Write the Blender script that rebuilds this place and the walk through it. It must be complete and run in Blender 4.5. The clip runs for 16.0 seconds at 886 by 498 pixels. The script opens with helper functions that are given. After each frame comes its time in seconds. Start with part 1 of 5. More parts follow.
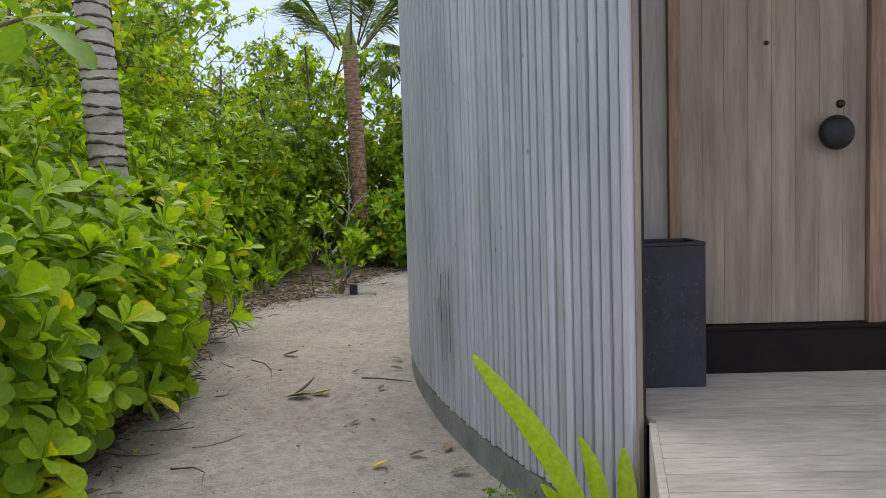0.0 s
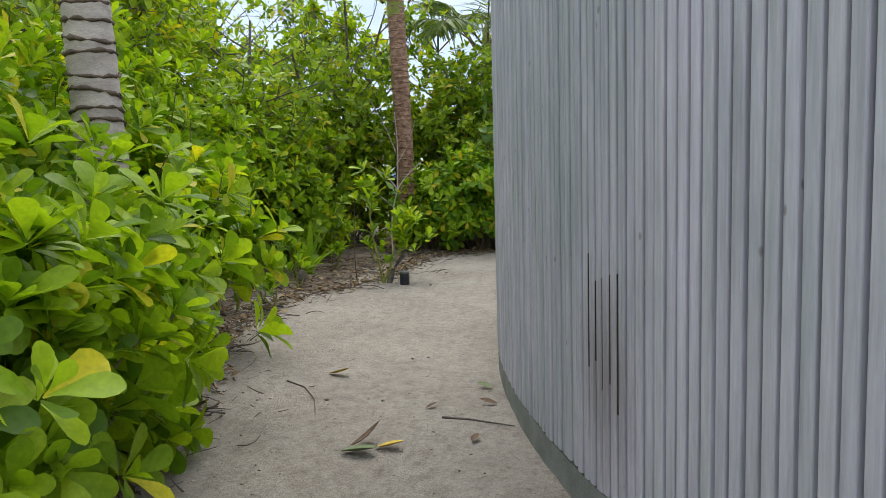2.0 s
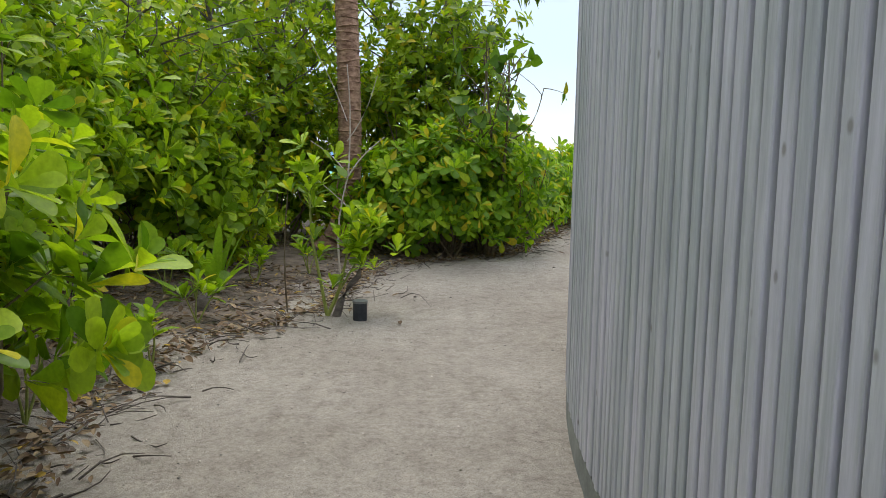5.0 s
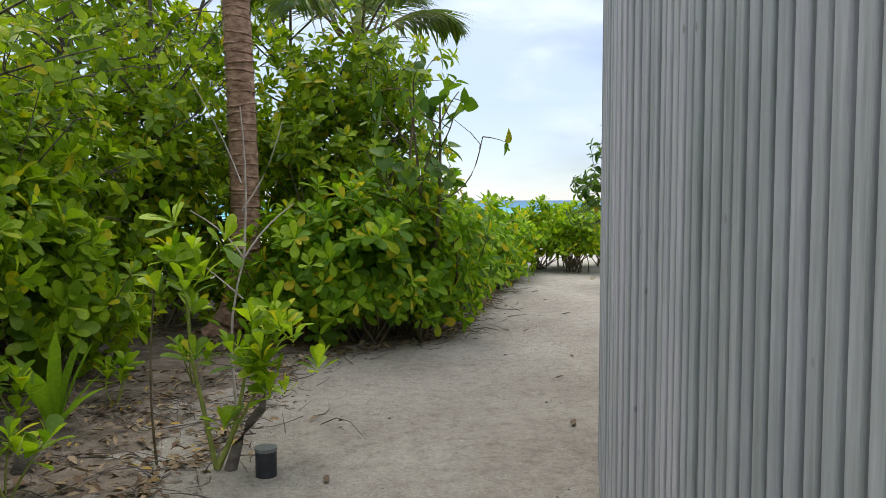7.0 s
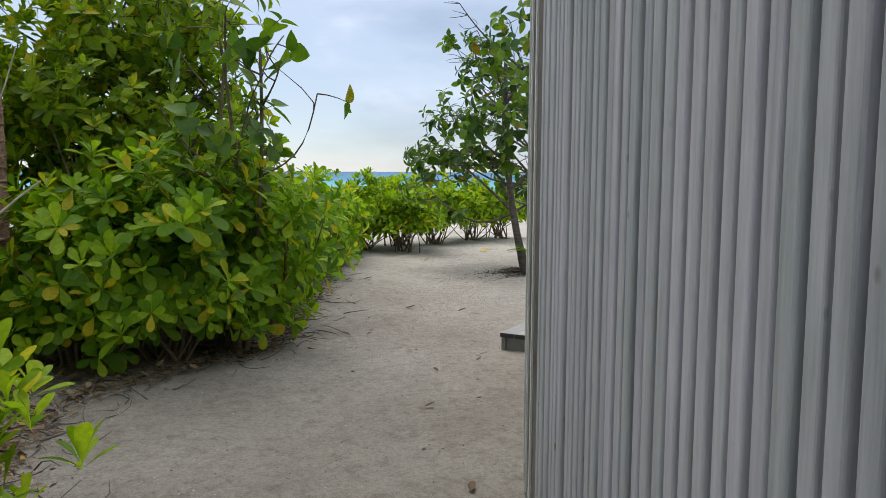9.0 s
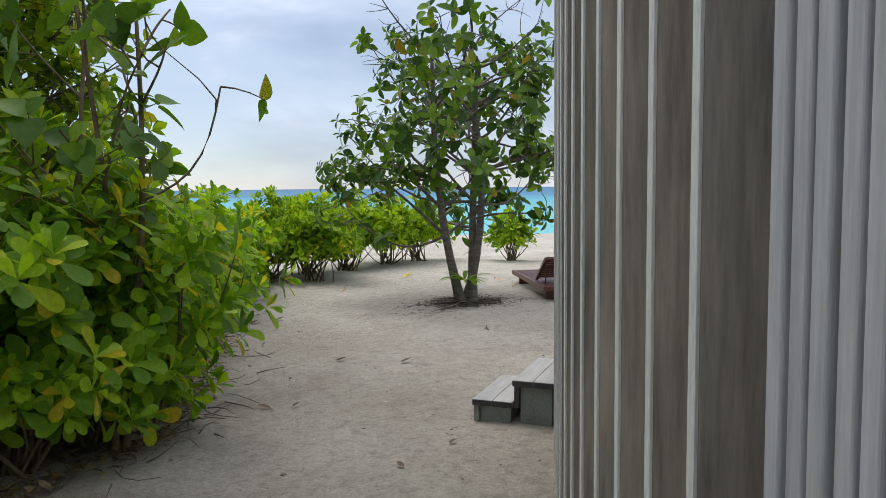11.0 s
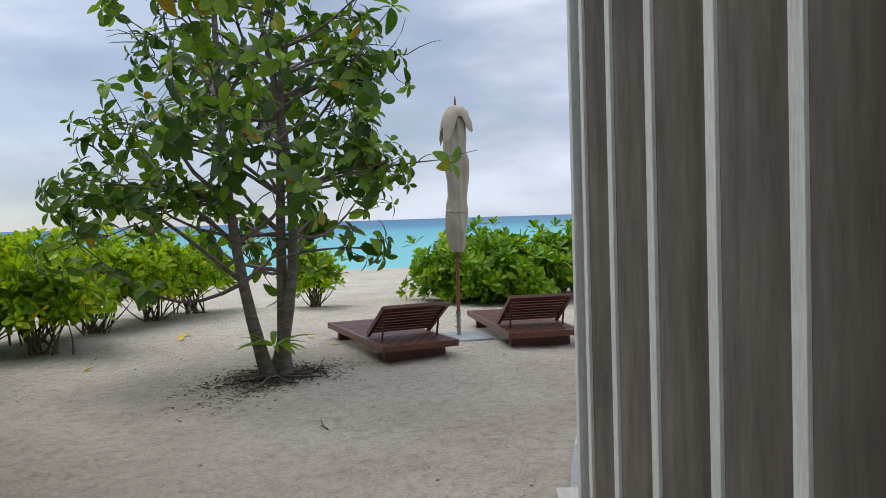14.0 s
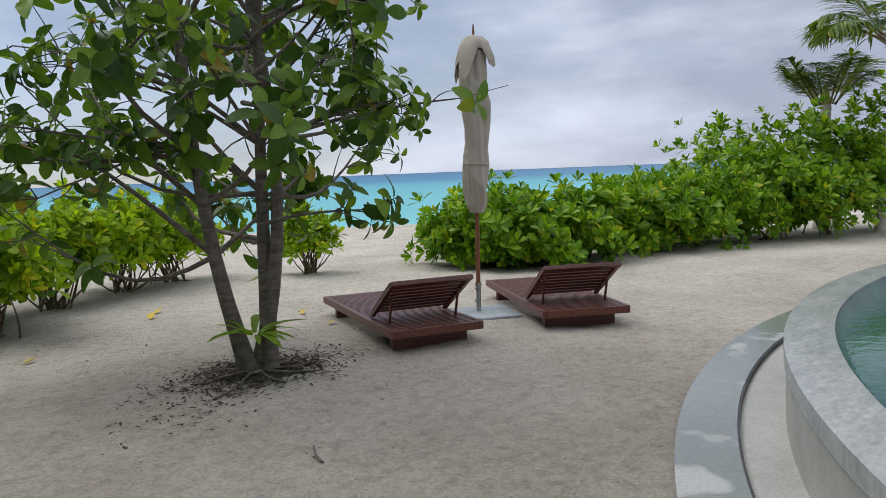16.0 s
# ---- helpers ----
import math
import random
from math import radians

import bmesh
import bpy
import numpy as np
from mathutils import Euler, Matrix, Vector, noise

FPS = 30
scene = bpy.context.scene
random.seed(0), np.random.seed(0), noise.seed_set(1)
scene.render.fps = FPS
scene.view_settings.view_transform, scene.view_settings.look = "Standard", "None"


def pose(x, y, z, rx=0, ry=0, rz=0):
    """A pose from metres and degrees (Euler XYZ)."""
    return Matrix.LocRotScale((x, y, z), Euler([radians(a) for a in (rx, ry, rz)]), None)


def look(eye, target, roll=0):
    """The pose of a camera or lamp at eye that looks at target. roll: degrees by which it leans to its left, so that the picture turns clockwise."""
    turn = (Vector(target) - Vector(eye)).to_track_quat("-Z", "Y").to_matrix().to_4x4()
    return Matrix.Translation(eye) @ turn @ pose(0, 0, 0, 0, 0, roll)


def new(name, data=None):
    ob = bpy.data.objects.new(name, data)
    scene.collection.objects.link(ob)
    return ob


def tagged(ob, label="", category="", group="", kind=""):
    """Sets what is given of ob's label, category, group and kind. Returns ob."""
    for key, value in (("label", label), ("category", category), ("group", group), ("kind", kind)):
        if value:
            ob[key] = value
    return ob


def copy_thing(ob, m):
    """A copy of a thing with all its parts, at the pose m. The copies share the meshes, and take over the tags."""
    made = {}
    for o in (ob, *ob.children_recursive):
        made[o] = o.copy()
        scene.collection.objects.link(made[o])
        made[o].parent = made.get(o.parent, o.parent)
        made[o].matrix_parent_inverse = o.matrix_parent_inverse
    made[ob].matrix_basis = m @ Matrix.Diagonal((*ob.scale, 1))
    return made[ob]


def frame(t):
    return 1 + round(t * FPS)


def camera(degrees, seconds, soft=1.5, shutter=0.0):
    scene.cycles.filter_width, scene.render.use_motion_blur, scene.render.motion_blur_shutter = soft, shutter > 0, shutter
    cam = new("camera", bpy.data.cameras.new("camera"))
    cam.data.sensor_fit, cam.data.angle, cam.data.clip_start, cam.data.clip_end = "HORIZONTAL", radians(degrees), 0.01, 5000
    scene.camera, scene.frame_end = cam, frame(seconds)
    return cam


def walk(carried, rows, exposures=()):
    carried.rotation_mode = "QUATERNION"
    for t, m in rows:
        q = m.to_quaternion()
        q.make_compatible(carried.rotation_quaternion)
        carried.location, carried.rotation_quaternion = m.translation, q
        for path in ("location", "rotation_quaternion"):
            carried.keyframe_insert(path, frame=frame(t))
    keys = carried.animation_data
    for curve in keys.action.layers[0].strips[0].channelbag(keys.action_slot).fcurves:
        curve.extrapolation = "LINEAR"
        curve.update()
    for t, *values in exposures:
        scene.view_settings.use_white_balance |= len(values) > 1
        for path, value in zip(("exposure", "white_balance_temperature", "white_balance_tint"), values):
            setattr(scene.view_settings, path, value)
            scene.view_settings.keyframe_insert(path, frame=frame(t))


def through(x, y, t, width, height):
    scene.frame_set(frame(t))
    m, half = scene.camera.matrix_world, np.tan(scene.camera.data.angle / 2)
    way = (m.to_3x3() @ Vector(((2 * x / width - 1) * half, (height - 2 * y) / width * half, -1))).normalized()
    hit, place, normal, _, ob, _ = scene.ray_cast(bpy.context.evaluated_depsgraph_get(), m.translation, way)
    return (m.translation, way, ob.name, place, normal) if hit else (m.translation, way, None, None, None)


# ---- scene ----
cam = camera(60.0, 16.0, 0.8)
PATH = [
    (0, (1.127, -4.755, 1.483), (1.056, -2.761, 1.338), -1.8),
    (0.5, (0.961, -4.34, 1.447), (0.877, -2.361, 1.169), -1.2),
    (1, (0.885, -3.874, 1.42), (0.758, -1.887, 1.231), 0.5),
    (1.5, (0.728, -3.42, 1.414), (0.532, -1.437, 1.241), -0.1),
    (2, (0.564, -2.924, 1.418), (0.416, -0.94, 1.218), -1.5),
    (2.5, (0.447, -2.36, 1.403), (0.357, -0.376, 1.166), 0.3),
    (3, (0.322, -1.888, 1.418), (0.256, 0.101, 1.213), 0.9),
    (3.2, (0.277, -1.694, 1.46), (0.272, 0.292, 1.223), 2.0),
    (5.3, (-0.168, 0.643, 1.432), (-0.079, 2.625, 1.182), 0.3),
    (5.5, (-0.155, 0.869, 1.528), (-0.015, 2.851, 1.313), 0.2),
    (6, (-0.177, 1.371, 1.619), (-0.025, 3.355, 1.415), -0.2),
    (6.5, (-0.273, 1.791, 1.647), (-0.003, 3.763, 1.453), 0.2),
    (7, (-0.348, 2.293, 1.601), (-0.029, 4.263, 1.474), -0.1),
    (7.5, (-0.369, 2.707, 1.653), (0.06, 4.651, 1.466), -0.4),
    (8, (-0.371, 3.137, 1.644), (0.279, 5.018, 1.44), -1.3),
    (8.5, (-0.354, 3.578, 1.6), (0.345, 5.441, 1.392), -0.7),
    (8.7, (-0.308, 3.77, 1.611), (0.433, 5.616, 1.405), -0.1),
    (10.8, (0.03, 5.572, 1.671), (1.026, 7.298, 1.502), -0.9),
    (11, (0.093, 5.799, 1.655), (1.132, 7.5, 1.495), -0.6),
    (11.5, (0.244, 6.202, 1.694), (1.354, 7.856, 1.521), -2.4),
    (12, (0.506, 6.657, 1.674), (1.611, 8.319, 1.551), -1.2),
    (12.5, (0.721, 7.173, 1.601), (1.878, 8.8, 1.491), -1.1),
    (13, (0.941, 7.647, 1.55), (2.167, 9.218, 1.371), -2.4),
    (13.5, (1.234, 8.14, 1.536), (2.515, 9.666, 1.37), -2.4),
    (14, (1.494, 8.603, 1.556), (2.986, 9.933, 1.475), -1.8),
    (14.5, (1.784, 8.991, 1.546), (3.306, 10.277, 1.371), -2.2),
    (15, (2.085, 9.284, 1.492), (3.58, 10.604, 1.35), -2.1),
    (15.5, (2.36, 9.641, 1.516), (3.873, 10.94, 1.36), -0.7),
    (16, (2.577, 9.844, 1.563), (4.063, 11.167, 1.363), -2.2),
]
walk(cam, [(t, look(e, g, r)) for t, e, g, r in PATH], [(0.0, 0.68), (2.0, 0.82), (5.5, 0.86), (7.5, 0.56), (8.5, 0.45), (11.0, 0.38), (12.5, 0.26), (14.0, 0.2), (15.0, 0.17), (16.0, 0.13)])

# ---- world, sun, exposure ----
SUN_EL, SUN_AZ = 62, 102
world = bpy.data.worlds.new("sky")
scene.world = world
world.use_nodes = True
wn, wl = world.node_tree.nodes, world.node_tree.links
wn.clear()
w_out = wn.new("ShaderNodeOutputWorld")
w_bg = wn.new("ShaderNodeBackground")
w_sky = wn.new("ShaderNodeTexSky")
w_sky.sky_type = "NISHITA"
w_sky.sun_disc = False
w_sky.sun_elevation, w_sky.sun_rotation = radians(SUN_EL), radians(90 - SUN_AZ)
w_sky.air_density, w_sky.dust_density, w_sky.ozone_density = 1.0, 0.0, 4.0
w_gain = wn.new("ShaderNodeVectorMath")
w_gain.operation = "SCALE"
w_gain.inputs["Scale"].default_value = 0.07
wl.new(w_sky.outputs["Color"], w_gain.inputs[0])
w_co = wn.new("ShaderNodeTexCoord")
w_map = wn.new("ShaderNodeMapping")
w_map.inputs["Scale"].default_value = (1.0, 1.0, 3.2)
wl.new(w_co.outputs["Generated"], w_map.inputs["Vector"])
w_noise = wn.new("ShaderNodeTexNoise")
w_noise.inputs["Scale"].default_value = 2.3
w_noise.inputs["Detail"].default_value = 9
w_noise.inputs["Roughness"].default_value = 0.56
w_noise.inputs["Distortion"].default_value = 0.25
wl.new(w_map.outputs["Vector"], w_noise.inputs["Vector"])
w_lean = wn.new("ShaderNodeVectorMath")
w_lean.operation = "DOT_PRODUCT"
w_lean.inputs[1].default_value = (0.22, -0.2, 0.02)
wl.new(w_co.outputs["Generated"], w_lean.inputs[0])
w_add = wn.new("ShaderNodeMath")
wl.new(w_noise.outputs["Fac"], w_add.inputs[0])
wl.new(w_lean.outputs["Value"], w_add.inputs[1])
w_sep = wn.new("ShaderNodeSeparateXYZ")
wl.new(w_co.outputs["Generated"], w_sep.inputs["Vector"])
w_low = wn.new("ShaderNodeMapRange")
w_low.inputs["From Min"].default_value, w_low.inputs["From Max"].default_value = 0.0, 0.22
w_low.inputs["To Min"].default_value, w_low.inputs["To Max"].default_value = 0.04, 0.0
wl.new(w_sep.outputs["Z"], w_low.inputs["Value"])
w_add2 = wn.new("ShaderNodeMath")
wl.new(w_add.outputs["Value"], w_add2.inputs[0])
wl.new(w_low.outputs["Result"], w_add2.inputs[1])
w_mask = wn.new("ShaderNodeMapRange")
w_mask.interpolation_type = "SMOOTHSTEP"
w_mask.inputs["From Min"].default_value, w_mask.inputs["From Max"].default_value = 0.38, 0.68
w_mask.inputs["To Min"].default_value, w_mask.inputs["To Max"].default_value = 0.45, 0.97
wl.new(w_add2.outputs["Value"], w_mask.inputs["Value"])
w_noise2 = wn.new("ShaderNodeTexNoise")
w_noise2.inputs["Scale"].default_value = 3.4
w_noise2.inputs["Detail"].default_value = 6
wl.new(w_map.outputs["Vector"], w_noise2.inputs["Vector"])
w_cloud = wn.new("ShaderNodeValToRGB")
w_cloud.color_ramp.elements[0].position, w_cloud.color_ramp.elements[0].color = 0.38, (0.8, 0.845, 0.95, 1)
w_cloud.color_ramp.elements[1].position, w_cloud.color_ramp.elements[1].color = 0.66, (0.455, 0.49, 0.59, 1)
w_grey = wn.new("ShaderNodeMath")
wl.new(w_noise2.outputs["Fac"], w_grey.inputs[0])
wl.new(w_lean.outputs["Value"], w_grey.inputs[1])
wl.new(w_grey.outputs["Value"], w_cloud.inputs["Fac"])
w_mix = wn.new("ShaderNodeMix")
w_mix.data_type = "RGBA"
wl.new(w_mask.outputs["Result"], w_mix.inputs["Factor"])
wl.new(w_gain.outputs["Vector"], w_mix.inputs["A"])
# an overcast sky is brighter overhead than at the horizon
w_rise = wn.new("ShaderNodeMapRange")
w_rise.inputs["From Min"].default_value, w_rise.inputs["From Max"].default_value = 0.12, 1.0
wl.new(w_sep.outputs["Z"], w_rise.inputs["Value"])
w_dome = wn.new("ShaderNodeValToRGB")
w_dome.color_ramp.elements[0].color = (0.42, 0.43, 0.455, 1)
w_dome.color_ramp.elements[1].color = (1.1, 1.07, 0.98, 1)
wl.new(w_rise.outputs["Result"], w_dome.inputs["Fac"])
w_over = wn.new("ShaderNodeMix")
w_over.data_type, w_over.blend_type = "RGBA", "MULTIPLY"
w_over.inputs["Factor"].default_value = 1.0
wl.new(w_cloud.outputs["Color"], w_over.inputs["A"])
wl.new(w_dome.outputs["Color"], w_over.inputs["B"])
w_twice = wn.new("ShaderNodeVectorMath")
w_twice.operation = "SCALE"
w_twice.inputs["Scale"].default_value = 2.0
wl.new(w_over.outputs["Result"], w_twice.inputs[0])
wl.new(w_twice.outputs["Vector"], w_mix.inputs["B"])
wl.new(w_mix.outputs["Result"], w_bg.inputs["Color"])
w_bg.inputs["Strength"].default_value = 1.0
wl.new(w_bg.outputs["Background"], w_out.inputs["Surface"])

sun_data = bpy.data.lights.new("sun", "SUN")
sun_data.energy, sun_data.angle, sun_data.color = 1.4, radians(40), (1.0, 0.95, 0.87)
sun = new("sun", sun_data)
sun.matrix_world = pose(0, 0, 30, 0, 90 - SUN_EL, SUN_AZ)


# ---- materials ----
def shader(name, rough=0.7, metal=0.0, spec=0.4):
    m = bpy.data.materials.new(name)
    m.use_nodes = True
    b = m.node_tree.nodes["Principled BSDF"]
    b.inputs["Roughness"].default_value = rough
    b.inputs["Metallic"].default_value = metal
    b.inputs["Specular IOR Level"].default_value = spec
    return m, m.node_tree.nodes, m.node_tree.links, b


def tex_noise(n, l, scale, detail=4.0, rough=0.6, stretch=None, coord="Object"):
    co = n.new("ShaderNodeTexCoord")
    t = n.new("ShaderNodeTexNoise")
    t.inputs["Scale"].default_value, t.inputs["Detail"].default_value, t.inputs["Roughness"].default_value = scale, detail, rough
    if stretch:
        mp = n.new("ShaderNodeMapping")
        mp.inputs["Scale"].default_value = stretch
        l.new(co.outputs[coord], mp.inputs["Vector"])
        l.new(mp.outputs["Vector"], t.inputs["Vector"])
    else:
        l.new(co.outputs[coord], t.inputs["Vector"])
    return t.outputs["Fac"]


def ramp(n, l, fac, stops):
    r = n.new("ShaderNodeValToRGB")
    e = r.color_ramp.elements
    while len(e) < len(stops):
        e.new(0.5)
    for el, (p, c) in zip(e, stops):
        el.position, el.color = p, (*c, 1)
    l.new(fac, r.inputs["Fac"])
    return r.outputs["Color"]


def blend(n, l, a, b, fac, mode="MIX"):
    x = n.new("ShaderNodeMix")
    x.data_type, x.blend_type = "RGBA", mode
    for val, key in ((a, "A"), (b, "B")):
        if isinstance(val, tuple):
            x.inputs[key].default_value = (*val, 1)
        else:
            l.new(val, x.inputs[key])
    if isinstance(fac, float):
        x.inputs["Factor"].default_value = fac
    else:
        l.new(fac, x.inputs["Factor"])
    return x.outputs["Result"]


def relief(n, l, b, height, strength=0.4, dist=0.01):
    bp = n.new("ShaderNodeBump")
    bp.inputs["Strength"].default_value, bp.inputs["Distance"].default_value = strength, dist
    l.new(height, bp.inputs["Height"])
    l.new(bp.outputs["Normal"], b.inputs["Normal"])


def span(n, l, fac, a, b, lo=0.0, hi=1.0):
    x = n.new("ShaderNodeMapRange")
    for k, v in (("From Min", a), ("From Max", b), ("To Min", lo), ("To Max", hi)):
        x.inputs[k].default_value = v
    l.new(fac, x.inputs["Value"])
    return x.outputs["Result"]


def rand_of(n, island=False):
    return n.new("ShaderNodeNewGeometry").outputs["Random Per Island"] if island else n.new("ShaderNodeObjectInfo").outputs["Random"]


def mottled(name, dark, light, scale=4.0, rough=0.75, fine=60.0, bump=0.3, stretch=None, dist=0.004, vary=0.0, metal=0.0, spec=0.4, island=False):
    """Two scales of noise between two tones, with fine relief; vary: how far single pieces differ."""
    m, n, l, b = shader(name, rough, metal, spec)
    big = tex_noise(n, l, scale, 5, 0.65, stretch)
    small = tex_noise(n, l, fine, 3, 0.6, stretch)
    c = ramp(n, l, big, [(0.3, dark), (0.7, light)])
    mul = ramp(n, l, small, [(0.25, (0.78, 0.78, 0.78)), (0.75, (1.1, 1.1, 1.1))])
    c = blend(n, l, c, mul, 1.0, "MULTIPLY")
    if vary:
        v = ramp(n, l, rand_of(n, island), [(0.0, (1 - vary,) * 3), (1.0, (1 + vary,) * 3)])
        c = blend(n, l, c, v, 1.0, "MULTIPLY")
    l.new(c, b.inputs["Base Color"])
    relief(n, l, b, small, bump, dist)
    return m


def leafy(name, deep, mid, bright, yellow, share=0.04, rough=0.42, through=0.5):
    """Leaves that differ one from another; a few have yellowed."""
    m, n, l, b = shader(name, rough, 0.0, 0.3)
    r = rand_of(n, True)
    c = ramp(n, l, r, [(0.0, deep), (0.45, mid), (0.97 - share, bright), (1.0 - share, yellow), (1.0, yellow)])
    small = tex_noise(n, l, 38.0, 2)
    c = blend(n, l, c, ramp(n, l, small, [(0.3, (0.8, 0.84, 0.75)), (0.7, (1.12, 1.1, 1.05))]), 1.0, "MULTIPLY")
    l.new(c, b.inputs["Base Color"])
    tr = n.new("ShaderNodeBsdfTranslucent")
    l.new(blend(n, l, c, (1.25, 1.3, 0.5), 1.0, "MULTIPLY"), tr.inputs["Color"])
    mx = n.new("ShaderNodeMixShader")
    mx.inputs["Fac"].default_value = through
    l.new(b.outputs["BSDF"], mx.inputs[1])
    l.new(tr.outputs["BSDF"], mx.inputs[2])
    l.new(mx.outputs["Shader"], n["Material Output"].inputs["Surface"])
    return m


def sand_material():
    m, n, l, b = shader("coral_sand", 0.95, 0.0, 0.15)
    big = tex_noise(n, l, 0.55, 6, 0.6)
    mid = tex_noise(n, l, 9.0, 6, 0.75)
    fine = tex_noise(n, l, 120.0, 5, 0.85)
    c = ramp(n, l, big, [(0.3, (0.345, 0.308, 0.265)), (0.68, (0.485, 0.448, 0.394))])
    c = blend(n, l, c, ramp(n, l, mid, [(0.3, (0.72, 0.7, 0.68)), (0.5, (1.0, 1.0, 1.0)), (0.72, (1.12, 1.11, 1.1))]), 1.0, "MULTIPLY")
    c = blend(n, l, c, ramp(n, l, fine, [(0.34, (0.4, 0.37, 0.35)), (0.45, (0.92, 0.91, 0.9)), (0.58, (1.06, 1.06, 1.06)), (0.68, (1.5, 1.5, 1.5))]), 1.0, "MULTIPLY")
    spot = tex_noise(n, l, 34.0, 3, 0.7)
    c = blend(n, l, c, ramp(n, l, spot, [(0.3, (0.78, 0.76, 0.74)), (0.5, (0.99, 0.99, 0.99)), (0.68, (1.12, 1.11, 1.1))]), 1.0, "MULTIPLY")
    # beach sand grows paler towards the shore
    co = n.new("ShaderNodeTexCoord")
    d = n.new("ShaderNodeVectorMath")
    d.operation = "DOT_PRODUCT"
    d.inputs[1].default_value = (0.55, 0.83, 0.0)
    l.new(co.outputs["Object"], d.inputs[0])
    c = blend(n, l, c, (1.29, 1.32, 1.33), span(n, l, d.outputs["Value"], 13.5, 20.5), "MULTIPLY")
    l.new(c, b.inputs["Base Color"])
    add = n.new("ShaderNodeMath")
    l.new(mid, add.inputs[0])
    l.new(fine, add.inputs[1])
    relief(n, l, b, add.outputs["Value"], 0.9, 0.014)
    return m


def sea_material():
    m, n, l, b = shader("lagoon_water", 0.45, 0.0, 0.12)
    co = n.new("ShaderNodeTexCoord")
    d = n.new("ShaderNodeVectorMath")
    d.operation = "DOT_PRODUCT"
    d.inputs[1].default_value = (0.55, 0.83, 0.0)
    l.new(co.outputs["Object"], d.inputs[0])
    patch = tex_noise(n, l, 0.02, 4, 0.6, (1.0, 1.0, 1.0))
    wob = n.new("ShaderNodeMath")
    wob.operation = "MULTIPLY_ADD"
    wob.inputs[1].default_value = 60.0
    l.new(patch, wob.inputs[0])
    l.new(d.outputs["Value"], wob.inputs[2])
    lg = n.new("ShaderNodeMath")
    lg.operation = "LOGARITHM"
    lg.inputs[1].default_value = 10.0
    mxm = n.new("ShaderNodeMath")
    mxm.operation = "MAXIMUM"
    mxm.inputs[1].default_value = 1.0
    l.new(wob.outputs["Value"], mxm.inputs[0])
    l.new(mxm.outputs["Value"], lg.inputs[0])
    c = ramp(n, l, span(n, l, lg.outputs["Value"], 1.5, 3.3), [(0.0, (0.38, 0.62, 0.59)), (0.18, (0.17, 0.5, 0.53)), (0.4, (0.1, 0.38, 0.46)), (0.52, (0.05, 0.2, 0.34)), (1.0, (0.035, 0.13, 0.26))])
    l.new(c, b.inputs["Base Color"])
    wave = tex_noise(n, l, 1.4, 5, 0.6, (0.5, 1.0, 1.0))
    relief(n, l, b, wave, 0.5, 0.12)
    return m


def pool_material():
    m, n, l, b = shader("pool_water", 0.06, 0.0, 0.5)
    c = ramp(n, l, tex_noise(n, l, 1.3, 3), [(0.3, (0.018, 0.085, 0.07)), (0.7, (0.045, 0.15, 0.12))])
    l.new(c, b.inputs["Base Color"])
    relief(n, l, b, tex_noise(n, l, 9.0, 3, 0.6), 0.35, 0.02)
    return m


